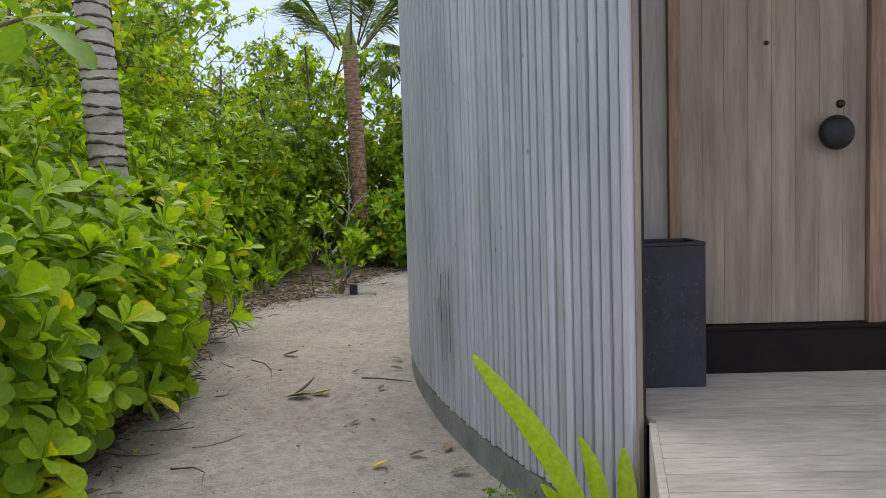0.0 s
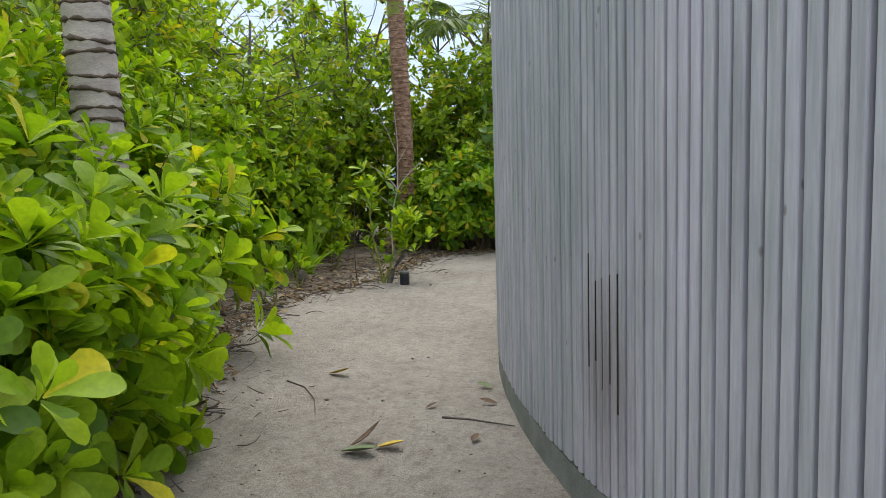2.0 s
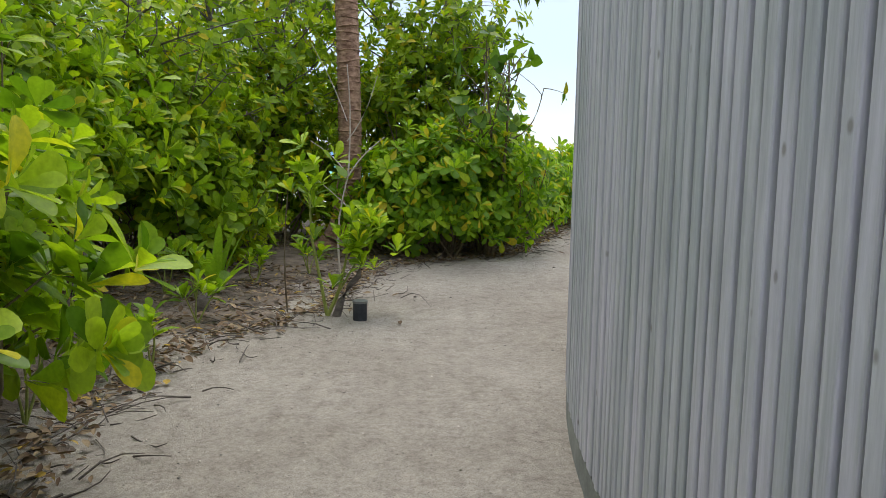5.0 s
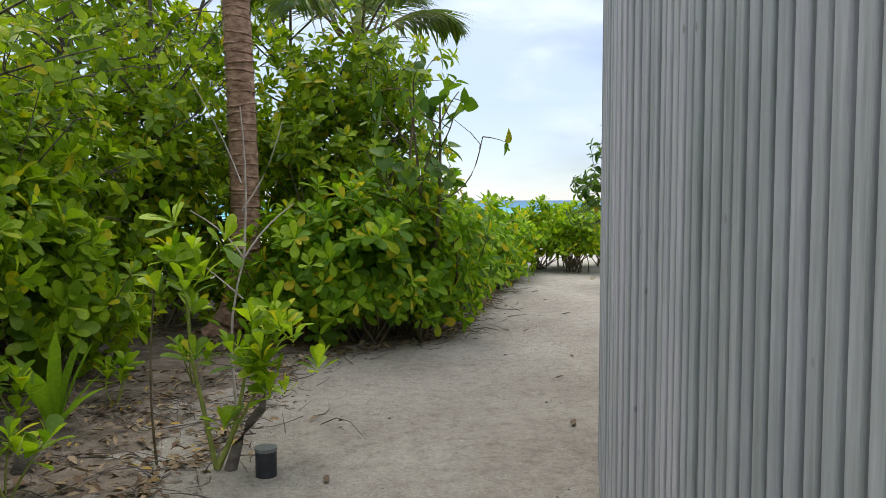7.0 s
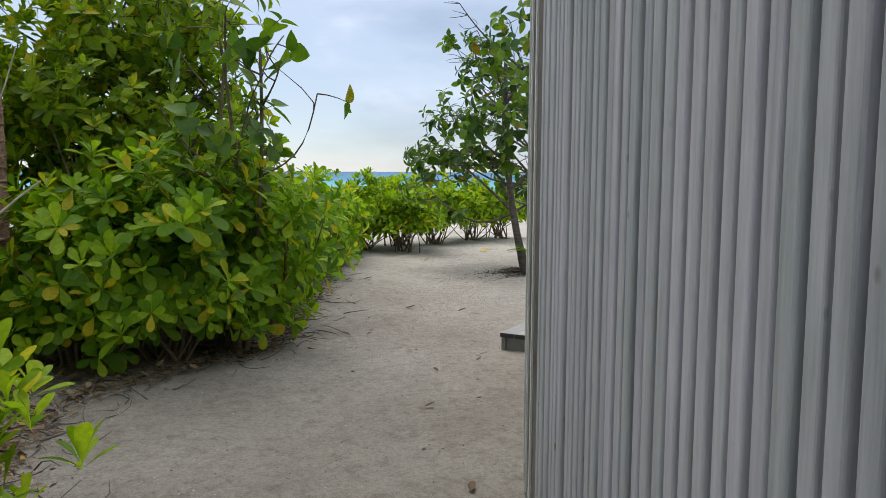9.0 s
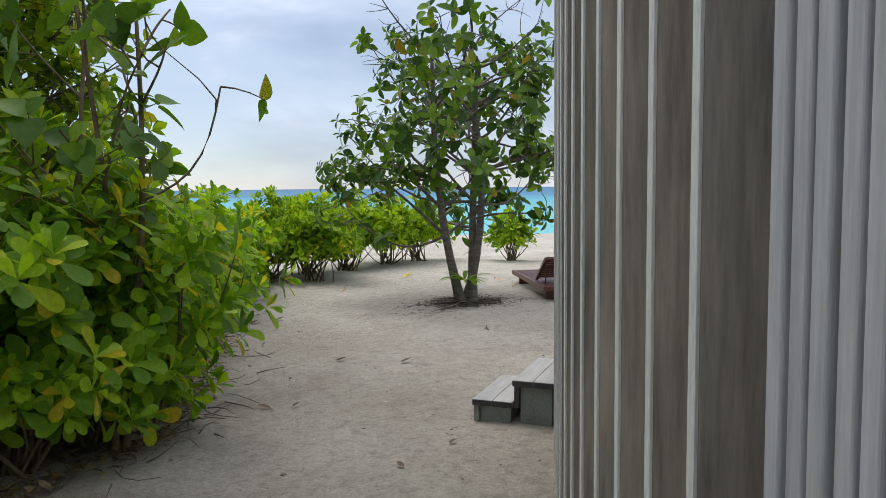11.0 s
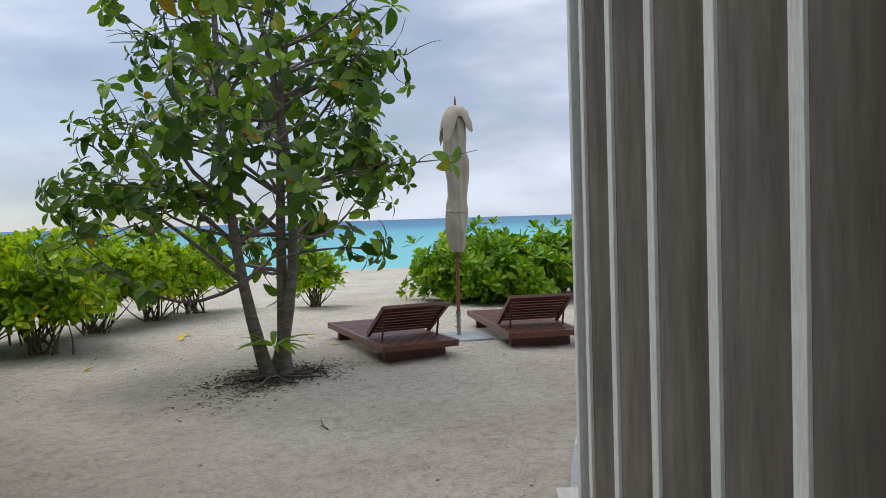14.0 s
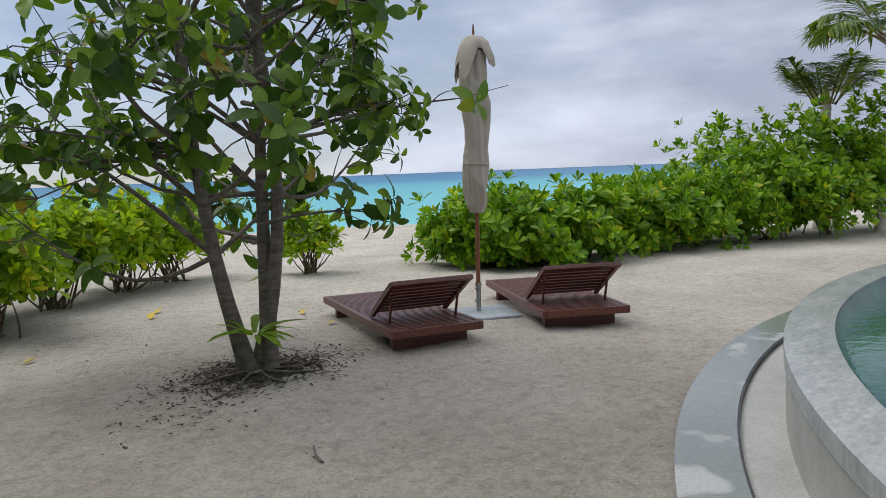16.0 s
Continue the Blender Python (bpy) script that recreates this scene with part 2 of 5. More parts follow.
def slat_material():
    """Grey-green washed softwood, its grain along the slat, with knots and a rotten brown patch low on the wall."""
    m, n, l, b = shader("washed_slat", 0.72, 0.0, 0.3)
    grain = tex_noise(n, l, 9.0, 6, 0.7, (9.0, 9.0, 0.7))
    broad = tex_noise(n, l, 1.1, 4, 0.6, (1.5, 1.5, 0.6))
    c = ramp(n, l, grain, [(0.2, (0.385, 0.387, 0.43)), (0.5, (0.462, 0.46, 0.505)), (0.75, (0.535, 0.53, 0.58))])
    c = blend(n, l, c, ramp(n, l, broad, [(0.32, (0.8, 0.83, 0.8)), (0.5, (0.98, 0.98, 0.97)), (0.68, (1.1, 1.06, 1.08))]), 1.0, "MULTIPLY")
    c = blend(n, l, c, ramp(n, l, rand_of(n), [(0.0, (0.86, 0.9, 0.87)), (0.3, (0.97, 0.96, 0.99)), (0.6, (0.98, 1.0, 0.97)), (1.0, (1.09, 1.07, 1.1))]), 1.0, "MULTIPLY")
    streak = tex_noise(n, l, 3.0, 5, 0.65, (12.0, 12.0, 0.35))
    c = blend(n, l, c, ramp(n, l, streak, [(0.3, (0.8, 0.82, 0.8)), (0.5, (1.02, 1.02, 1.03)), (0.72, (1.15, 1.16, 1.18))]), 1.0, "MULTIPLY")
    co = n.new("ShaderNodeTexCoord")
    vor = n.new("ShaderNodeTexVoronoi")
    mp = n.new("ShaderNodeMapping")
    mp.inputs["Scale"].default_value = (8.0, 8.0, 4.5)
    l.new(co.outputs["Object"], mp.inputs["Vector"])
    l.new(mp.outputs["Vector"], vor.inputs["Vector"])
    vor.inputs["Scale"].default_value = 1.0
    knot = span(n, l, vor.outputs["Distance"], 0.04, 0.085, 0.6, 0.0)
    c = blend(n, l, c, (0.14, 0.115, 0.09), knot)
    rot = n.new("ShaderNodeVectorMath")
    rot.operation = "DISTANCE"
    rot.inputs[1].default_value = (0.97, 0.0, 0.62)
    wide = n.new("ShaderNodeMapping")
    wide.inputs["Scale"].default_value = (1.0, 1.0, 0.62)
    wide.inputs["Location"].default_value = (0.0, 0.0, 0.235)
    l.new(co.outputs["Object"], wide.inputs["Vector"])
    l.new(wide.outputs["Vector"], rot.inputs[0])
    jag = n.new("ShaderNodeMath")
    jag.operation = "MULTIPLY_ADD"
    jag.inputs[1].default_value = 0.3
    l.new(grain, jag.inputs[0])
    l.new(rot.outputs["Value"], jag.inputs[2])
    c = blend(n, l, c, (0.13, 0.1, 0.078), span(n, l, jag.outputs["Value"], 0.2, 0.46, 0.5, 0.0))
    l.new(c, b.inputs["Base Color"])
    relief(n, l, b, grain, 0.2, 0.002)
    return m


def wood(name, dark, light, stretch, rough=0.65, vary=0.12, bump=0.3, spec=0.35, scale=6.0):
    m, n, l, b = shader(name, rough, 0.0, spec)
    grain = tex_noise(n, l, scale, 7, 0.68, stretch)
    broad = tex_noise(n, l, 1.6, 3, 0.5)
    c = ramp(n, l, grain, [(0.28, dark), (0.66, light)])
    c = blend(n, l, c, ramp(n, l, broad, [(0.3, (0.82, 0.82, 0.84)), (0.7, (1.1, 1.09, 1.06))]), 1.0, "MULTIPLY")
    c = blend(n, l, c, ramp(n, l, rand_of(n), [(0.0, (1 - vary,) * 3), (1.0, (1 + vary,) * 3)]), 1.0, "MULTIPLY")
    l.new(c, b.inputs["Base Color"])
    relief(n, l, b, grain, bump, 0.004)
    return m


SAND = sand_material()
SEA = sea_material()
POOL = pool_material()
SLAT = slat_material()
FIN = wood("taupe_weathered_board", (0.25, 0.225, 0.205), (0.5, 0.45, 0.415), (5.0, 5.0, 0.4), 0.75, 0.2)
# paler than FIN: the sky light on outward faces is put into the colour
FINEDGE = mottled("pale_grey_lit_edge", (0.64, 0.64, 0.64), (0.78, 0.78, 0.78), 3.0, 0.6, 40.0, 0.15, (4, 4, 0.5))
DOORWOOD = wood("limed_door_board", (0.225, 0.178, 0.135), (0.4, 0.337, 0.27), (5.0, 5.0, 0.45), 0.6, 0.07, 0.2, 0.35, 3.5)
TRIM = wood("brown_jamb", (0.2, 0.125, 0.08), (0.4, 0.27, 0.19), (8.0, 8.0, 0.6), 0.6, 0.08)
SILL = mottled("dark_brown_plinth", (0.008, 0.005, 0.005), (0.018, 0.011, 0.01), 5.0, 0.6, 90.0, 0.2, None, 0.004, 0, 0, 0.2)
DECK = wood("weathered_deck_plank", (0.4, 0.345, 0.29), (0.61, 0.555, 0.5), (1.2, 5.0, 4.0), 0.7, 0.12)
STEPWOOD = wood("grey_step_plank", (0.33, 0.32, 0.315), (0.47, 0.455, 0.445), (0.5, 4.0, 3.0), 0.75, 0.08)
STEPDARK = mottled("dark_step_nosing", (0.035, 0.034, 0.036), (0.075, 0.072, 0.072), 6.0, 0.6, 70.0, 0.3)
CONCRETE = mottled("grey_concrete", (0.15, 0.16, 0.15), (0.29, 0.3, 0.285), 3.0, 0.85, 70.0, 0.4)
WETSTONE = mottled("wet_grey_stone", (0.3, 0.315, 0.31), (0.46, 0.475, 0.465), 2.2, 0.1, 14.0, 0.5, (1.0, 3.0, 1.0), 0.008, 0, 0, 0.6)


def patchy_wet(name):
    """Stone that is dry and pale in hard-edged patches, dark and glossy where water lies."""
    m, n, l, b = shader(name, 0.3, 0.0, 0.5)
    patch = span(n, l, tex_noise(n, l, 1.7, 3, 0.45), 0.56, 0.63)
    fine = tex_noise(n, l, 40.0, 4)
    c = blend(n, l, (0.2, 0.222, 0.21), (0.42, 0.43, 0.42), patch)
    c = blend(n, l, c, ramp(n, l, fine, [(0.3, (0.85, 0.85, 0.85)), (0.7, (1.1, 1.1, 1.1))]), 1.0, "MULTIPLY")
    l.new(c, b.inputs["Base Color"])
    l.new(span(n, l, patch, 0.0, 1.0, 0.08, 0.6), b.inputs["Roughness"])
    relief(n, l, b, fine, 0.1, 0.002)
    return m


GUTTER = patchy_wet("gutter_stone")
POOLWALL = mottled("pale_pool_plaster", (0.36, 0.36, 0.335), (0.5, 0.5, 0.47), 2.0, 0.55, 60.0, 0.2)
PEBBLE = mottled("charcoal_speckled_stone", (0.028, 0.031, 0.038), (0.05, 0.055, 0.064), 5.0, 0.75, 130.0, 0.5, None, 0.004)
IRON = mottled("black_iron", (0.008, 0.008, 0.009), (0.02, 0.02, 0.02), 20.0, 0.5, 120.0, 0.3)
STAINED = wood("red_brown_stained_teak", (0.045, 0.014, 0.01), (0.155, 0.046, 0.03), (5.0, 5.0, 5.0), 0.4, 0.2, 0.2, 0.5)
# near-black colour that paints the shade in the lounger's open well
WELLSHADE = mottled("near_black_well_shade", (0.012, 0.008, 0.007), (0.028, 0.018, 0.015), 6.0, 0.95, 60.0, 0.2, None, 0.003, 0, 0, 0.08)
UMPOLE = wood("varnished_pole", (0.14, 0.05, 0.025), (0.3, 0.12, 0.06), (6.0, 6.0, 0.6), 0.4, 0.05)
CANVAS = mottled("beige_canvas", (0.36, 0.32, 0.265), (0.52, 0.47, 0.4), 3.0, 0.9, 160.0, 0.3, None, 0.002)
STEEL = mottled("dull_steel", (0.35, 0.36, 0.37), (0.55, 0.56, 0.57), 10.0, 0.35, 80.0, 0.1, None, 0.002, 0, 0.9)
PALEBASE = mottled("wet_blue_grey_slab", (0.27, 0.31, 0.35), (0.5, 0.54, 0.58), 4.0, 0.22, 60.0, 0.2)
ROOF = mottled("grey_roof", (0.2, 0.2, 0.2), (0.3, 0.3, 0.3), 2.0, 0.9)
REVEAL = wood("grey_brown_reveal_board", (0.34, 0.315, 0.285), (0.5, 0.47, 0.43), (5.0, 5.0, 0.45), 0.7, 0.05)
PLASTER = mottled("grey_reveal_panel", (0.27, 0.27, 0.265), (0.38, 0.375, 0.36), 2.5, 0.75, 50.0, 0.25)
NAUPAKA = leafy("naupaka_leaf", (0.09, 0.19, 0.013), (0.26, 0.4, 0.02), (0.45, 0.59, 0.028), (0.64, 0.58, 0.03), 0.035, 0.42, 0.45)
OLDLEAF = leafy("yellowing_naupaka_leaf", (0.08, 0.18, 0.013), (0.2, 0.37, 0.02), (0.42, 0.58, 0.03), (0.6, 0.5, 0.03), 0.08, 0.42, 0.5)
DENSE = leafy("dense_naupaka_leaf", (0.06, 0.15, 0.01), (0.14, 0.29, 0.014), (0.29, 0.46, 0.022), (0.5, 0.5, 0.03), 0.02, 0.42, 0.35)
JUNGLE = leafy("thicket_leaf", (0.1, 0.19, 0.014), (0.26, 0.39, 0.022), (0.45, 0.56, 0.034), (0.6, 0.5, 0.03), 0.05)
FIGLEAF = leafy("dark_fig_leaf", (0.03, 0.078, 0.013), (0.075, 0.155, 0.024), (0.22, 0.35, 0.04), (0.32, 0.22, 0.03), 0.015, 0.4, 0.35)
HIBISCUS = leafy("beach_hibiscus_leaf", (0.05, 0.12, 0.015), (0.12, 0.23, 0.02), (0.24, 0.36, 0.03), (0.4, 0.3, 0.03), 0.05, 0.42, 0.4)
FERNLEAF = leafy("lime_strap_leaf", (0.25, 0.42, 0.02), (0.38, 0.52, 0.02), (0.5, 0.6, 0.03), (0.6, 0.6, 0.03), 0.02)
GREENFERN = leafy("green_strap_leaf", (0.1, 0.2, 0.02), (0.17, 0.3, 0.025), (0.26, 0.4, 0.03), (0.4, 0.4, 0.03), 0.03)
YOUNGSTEM = mottled("young_green_stem", (0.2, 0.24, 0.05), (0.36, 0.4, 0.09), 10.0, 0.6)
FROND = leafy("palm_frond", (0.06, 0.12, 0.018), (0.12, 0.2, 0.026), (0.24, 0.31, 0.04), (0.42, 0.34, 0.07), 0.05, 0.42, 0.3)
STEM = mottled("shrub_stem", (0.1, 0.075, 0.045), (0.24, 0.19, 0.12), 8.0, 0.85, 60.0, 0.4)
BARK = mottled("grey_bark", (0.08, 0.066, 0.055), (0.23, 0.2, 0.175), 9.0, 0.9, 40.0, 0.7, (1, 1, 2.5), 0.01)
PALMBARK = mottled("ringed_palm_bark", (0.38, 0.33, 0.285), (0.62, 0.555, 0.49), 5.0, 0.85, 45.0, 0.5, (1, 1, 3.0), 0.008)
SCAR = mottled("dark_leaf_scar", (0.05, 0.035, 0.025), (0.2, 0.15, 0.11), 14.0, 0.95, 60.0, 0.6)
REDBARK = mottled("red_brown_palm_bark", (0.14, 0.07, 0.042), (0.56, 0.36, 0.25), 9.0, 0.9, 40.0, 0.6, (1, 1, 2.0), 0.01)
LITTER = leafy("dry_leaf_litter", (0.1, 0.06, 0.04), (0.2, 0.13, 0.08), (0.36, 0.27, 0.18), (0.45, 0.3, 0.06), 0.04, 0.8, 0.05)
YELLOWLEAF = mottled("fallen_yellow_leaf", (0.5, 0.34, 0.03), (0.68, 0.5, 0.05), 20.0, 0.6)
BROWNLEAF = mottled("fallen_brown_leaf", (0.07, 0.045, 0.03), (0.2, 0.13, 0.08), 20.0, 0.8)
GREENLEAF = mottled("fallen_green_leaf", (0.1, 0.14, 0.06), (0.2, 0.26, 0.1), 20.0, 0.6)
BLACKPIPE = mottled("black_pipe", (0.02, 0.024, 0.03), (0.05, 0.055, 0.065), 14.0, 0.55, 80.0, 0.3)


# ---- building helpers ----
def part(name, bm, material, parent=None, label="", smooth=False):
    me = bpy.data.meshes.new(name)
    bm.to_mesh(me)
    bm.free()
    return finish(name, me, material, parent, label, smooth)


def finish(name, me, material, parent=None, label="", smooth=False):
    me.materials.append(material)
    if smooth:
        me.shade_smooth()
    ob = new(name, me)
    if parent is not None:
        ob.parent = parent
    if label:
        ob["label"] = label
    return ob


def raw(name, verts, quads, material, parent=None, label="", smooth=False):
    """A mesh out of arrays: (n, 3) places and (m, 4) corners."""
    v, q = np.asarray(verts, dtype=np.float32), np.asarray(quads, dtype=np.int32)
    me = bpy.data.meshes.new(name)
    me.vertices.add(len(v))
    me.vertices.foreach_set("co", v.ravel())
    k = q.shape[1]
    me.loops.add(q.size)
    me.loops.foreach_set("vertex_index", q.ravel())
    me.polygons.add(len(q))
    me.polygons.foreach_set("loop_start", np.arange(0, q.size, k, dtype=np.int32))
    me.update(calc_edges=True)
    return finish(name, me, material, parent, label, smooth)


def thing(name, label, category, m=None, group="", kind=""):
    ob = new(name)
    ob.empty_display_size = 0.2
    ob.matrix_world = m or Matrix()
    return tagged(ob, label, category, group, kind)


def box(bm, x0, x1, y0, y1, z0, z1, bevel=0.0, m=None):
    made = bmesh.ops.create_cube(bm, size=1, matrix=Matrix.Translation(((x0 + x1) / 2, (y0 + y1) / 2, (z0 + z1) / 2)) @ Matrix.Diagonal((x1 - x0, y1 - y0, z1 - z0, 1)))
    vs = made["verts"]
    if bevel:
        es = list({e for v in vs for e in v.link_edges})
        vs = bmesh.ops.bevel(bm, geom=es, offset=bevel, segments=2, affect="EDGES", profile=0.6)["verts"]
    if m is not None:
        bmesh.ops.transform(bm, matrix=m, verts=list(vs))
    return bm


def boxed(*a, **k):
    return box(bmesh.new(), *a, **k)


def tubes(paths, sides=7):
    """Tapered tubes along (points, radii) pairs, as arrays."""
    V, Q, base = [], [], 0
    ang = np.linspace(0, 2 * math.pi, sides, endpoint=False)
    for pts, rad in paths:
        p, r = np.asarray(pts, float), np.asarray(rad, float)
        d = np.gradient(p, axis=0)
        d /= np.linalg.norm(d, axis=1)[:, None] + 1e-9
        ref = np.where(np.abs(d[:, 2:3]) > 0.9, np.array([[1.0, 0, 0]]), np.array([[0, 0, 1.0]]))
        u = np.cross(d, ref)
        u /= np.linalg.norm(u, axis=1)[:, None] + 1e-9
        w = np.cross(d, u)
        ring = p[:, None] + r[:, None, None] * (np.cos(ang)[None, :, None] * u[:, None] + np.sin(ang)[None, :, None] * w[:, None])
        V.append(ring.reshape(-1, 3))
        k = len(p)
        i, j = np.meshgrid(np.arange(k - 1), np.arange(sides), indexing="ij")
        a = base + i * sides + j
        b = base + i * sides + (j + 1) % sides
        Q.append(np.stack([a, b, b + sides, a + sides], -1).reshape(-1, 4))
        base += k * sides
    return np.concatenate(V), np.concatenate(Q)


LEAF_S = {"obovate": ((0.0, 0.05), (0.28, 0.36), (0.55, 0.82), (0.78, 0.98), (0.93, 0.7), (1.0, 0.22)),
          "oval": ((0.0, 0.06), (0.14, 0.55), (0.35, 0.92), (0.58, 1.0), (0.8, 0.74), (0.94, 0.36), (1.0, 0.05)),
          "round": ((0.0, 0.3), (0.06, 0.75), (0.2, 1.02), (0.42, 1.08), (0.64, 0.84), (0.85, 0.45), (1.0, 0.04)),
          "spoon": ((0.0, 0.06), (0.38, 0.55), (0.74, 1.0), (1.0, 0.35)),
          "blade": ((0.0, 0.08), (0.35, 0.9), (0.7, 0.9), (1.0, 0.06)),
          "fern": ((0.0, 0.3), (0.12, 0.48), (0.3, 0.78), (0.5, 1.0), (0.7, 0.97), (0.85, 0.76), (0.95, 0.45), (1.0, 0.16)),
          "strap": ((0.0, 0.35), (0.25, 0.8), (0.55, 1.0), (0.82, 0.75), (1.0, 0.08))}


def leaves(base, way, up, length, width, droop, kind="obovate", fold=0.25):
    """Curved leaves with a folded midrib, as arrays. droop: how far the tip sinks, in lengths."""
    st = np.array(LEAF_S[kind])
    n, k = len(base), len(st)
    way = way / (np.linalg.norm(way, axis=1)[:, None] + 1e-9)
    side = np.cross(way, up)
    side /= np.linalg.norm(side, axis=1)[:, None] + 1e-9
    nrm = np.cross(side, way)
    s, wd = st[:, 0], st[:, 1]
    mid = base[:, None] + way[:, None] * (s[None, :, None] * length[:, None, None])
    mid = mid - nrm[:, None] * (droop[:, None] * s[None] ** 2 * length[:, None])[..., None]
    half = side[:, None] * (0.5 * wd[None, :] * width[:, None])[..., None]
    rise = nrm[:, None] * (fold * 0.5 * wd[None, :] * width[:, None])[..., None]
    V = np.stack([mid - half + rise, mid, mid + half + rise], 2).reshape(n, k * 3, 3)
    q = []
    for i in range(k - 1):
        for j in range(2):
            a = i * 3 + j
            q.append((a, a + 1, a + 4, a + 3))
    q = np.array(q)
    Q = (np.arange(n)[:, None, None] * (k * 3) + q[None]).reshape(-1, 4)
    return V.reshape(-1, 3), Q


def unit(v):
    return v / (np.linalg.norm(v, axis=-1, keepdims=True) + 1e-9)


def rosettes(rng, centre, axis, count, length, ratio=0.46, open_=(0.15, 1.25), kind="obovate", droop=(0.0, 0.35)):
    """Whorls of leaves round twig ends: one whorl a centre, opening about its axis."""
    n = len(centre)
    axis = unit(axis)
    ref = np.where(np.abs(axis[:, 2:3]) > 0.8, np.array([[1.0, 0, 0]]), np.array([[0, 0, 1.0]]))
    u = unit(np.cross(axis, ref))
    w = np.cross(axis, u)
    turn = np.arange(count)[None] * 2.399 + rng.uniform(0, 6.28, (n, 1)) + rng.uniform(-0.3, 0.3, (n, count))
    frac = (np.arange(count)[None] + rng.uniform(0, 1, (n, count))) / count
    tilt = open_[0] + (open_[1] - open_[0]) * frac
    out = np.cos(turn)[..., None] * u[:, None] + np.sin(turn)[..., None] * w[:, None]
    way = np.cos(tilt)[..., None] * axis[:, None] + np.sin(tilt)[..., None] * out
    up = np.cos(tilt)[..., None] * -out + np.sin(tilt)[..., None] * axis[:, None]
    base = centre[:, None] - axis[:, None] * (frac[..., None] * 0.05) + out * 0.006
    ln = length * (0.6 + 0.5 * np.sqrt(frac)) * rng.uniform(0.75, 1.2, (n, count)) * rng.uniform(0.8, 1.15, (n, 1))
    f = lambda a: a.reshape(-1, *a.shape[2:])
    ln = f(ln)
    return leaves(f(base), f(way), -f(-up), ln, ln * ratio * rng.uniform(0.85, 1.15, len(ln)), rng.uniform(*droop, len(ln)), kind)


def bush_points(rng, r, h, n, low=0.18, sprig=0.09):
    """Twig ends over a lumpy dome, most at its skin, with the way that each one grows."""
    az = rng.uniform(0, 2 * math.pi, n)
    el = np.arcsin(rng.uniform(-0.25 if low > 0.15 else -0.62, 1.0, n))
    lump = 0.8 + 0.22 * np.sin(3 * az + 1.3 + rng.uniform(0, 6)) * np.cos(2 * el) + 0.22 * np.sin(5 * az + 4 * el + rng.uniform(0, 6)) + 0.15 * np.sin(9 * az - 7 * el + rng.uniform(0, 6))
    depth = np.where(rng.uniform(0, 1, n) < 0.72, rng.uniform(0.76, 1.16, n) + (rng.uniform(0, 1, n) < sprig) * rng.uniform(0.05, 0.28, n), rng.uniform(0.5, 0.9, n))
    k = lump * depth
    p = np.stack([np.cos(az) * np.cos(el) * r * k, np.sin(az) * np.cos(el) * r * k, h * (0.42 + 0.58 * np.sin(el) * k)], 1)
    p[:, 2] = np.maximum(p[:, 2], low * h * rng.uniform(0.5, 1.4, n))
    a = np.stack([np.cos(az) * np.cos(el), np.sin(az) * np.cos(el), np.sin(el) * 0.9 + 0.55], 1) + rng.normal(0, 0.28, (n, 3))
    return p, unit(a)


def bowed(rng, a, b, k=6, sag=0.12):
    t = np.linspace(0, 1, k)[:, None]
    a, b = np.asarray(a, float), np.asarray(b, float)
    off = rng.normal(0, sag, 3) * np.linalg.norm(b - a)
    return a * (1 - t) + b * t + np.sin(math.pi * t) * off


def shrub(rng, x, y, r, h, n, length, name, label, category, group, leafmat, kind="obovate", per=9, stems=14, ratio=0.46, z=0.0, stem_r=0.016, open_=(0.15, 1.25), low=0.18, single=0, sprig=0.09):
    t = thing(name, label, category, pose(x, y, z), group)
    p, a = bush_points(rng, r, h, n, low, sprig)
    v, q = rosettes(rng, p, a, per, length, ratio, open_, kind)
    k = len(LEAF_S[kind])
    if single:
        nv, nq = 3 * k, 2 * (k - 1)
        order = rng.permutation(n * per)
        for i in order[:single]:
            raw("leaf", v[i * nv:(i + 1) * nv], q[:nq], leafmat, t)
        keep = np.sort(order[single:])
        v = v.reshape(-1, nv, 3)[keep].reshape(-1, 3)
        q = q[:len(keep) * nq]
    tagged(raw("foliage", v, q, leafmat, t), kind="stuff")
    pick = rng.choice(n, min(stems, n), replace=False)
    for i in pick:
        foot = np.array([rng.normal(0, 0.13) * r, rng.normal(0, 0.13) * r, -0.05])
        pts = bowed(rng, foot, p[i], 6, 0.07)
        sv, sq = tubes([(pts, np.linspace(stem_r * rng.uniform(0.7, 1.3), 0.004, 6))], 6)
        raw("stem", sv, sq, STEM, t, "", True)
    return t

# ---- the lie of the land ----
SHORE = np.array([10.4, 19.6])
SEAWARD = np.array([0.55, 0.83])


def ground_z(x, y):
    """Height of the sand: flat round the house, falling gently to the lagoon, with shallow dents."""
    s = (x - SHORE[0]) * SEAWARD[0] + (y - SHORE[1]) * SEAWARD[1]
    fall = np.where(s > 0, -0.032 * s, 0.0)
    dent = 0.012 * np.sin(1.9 * x + 0.7 * y) * np.sin(1.3 * y - 0.6 * x) + 0.007 * np.sin(4.3 * x - 2.1 * y + 1.0) * np.sin(3.7 * y + 0.9)
    return np.maximum(fall, -4.0) + dent - 0.02


def axis_marks(lo, hi, step, far):
    near = np.arange(lo, hi + step, step)
    out = np.geomspace(step * 2, far, 26)
    return np.concatenate([lo - out[::-1], near, hi + out])


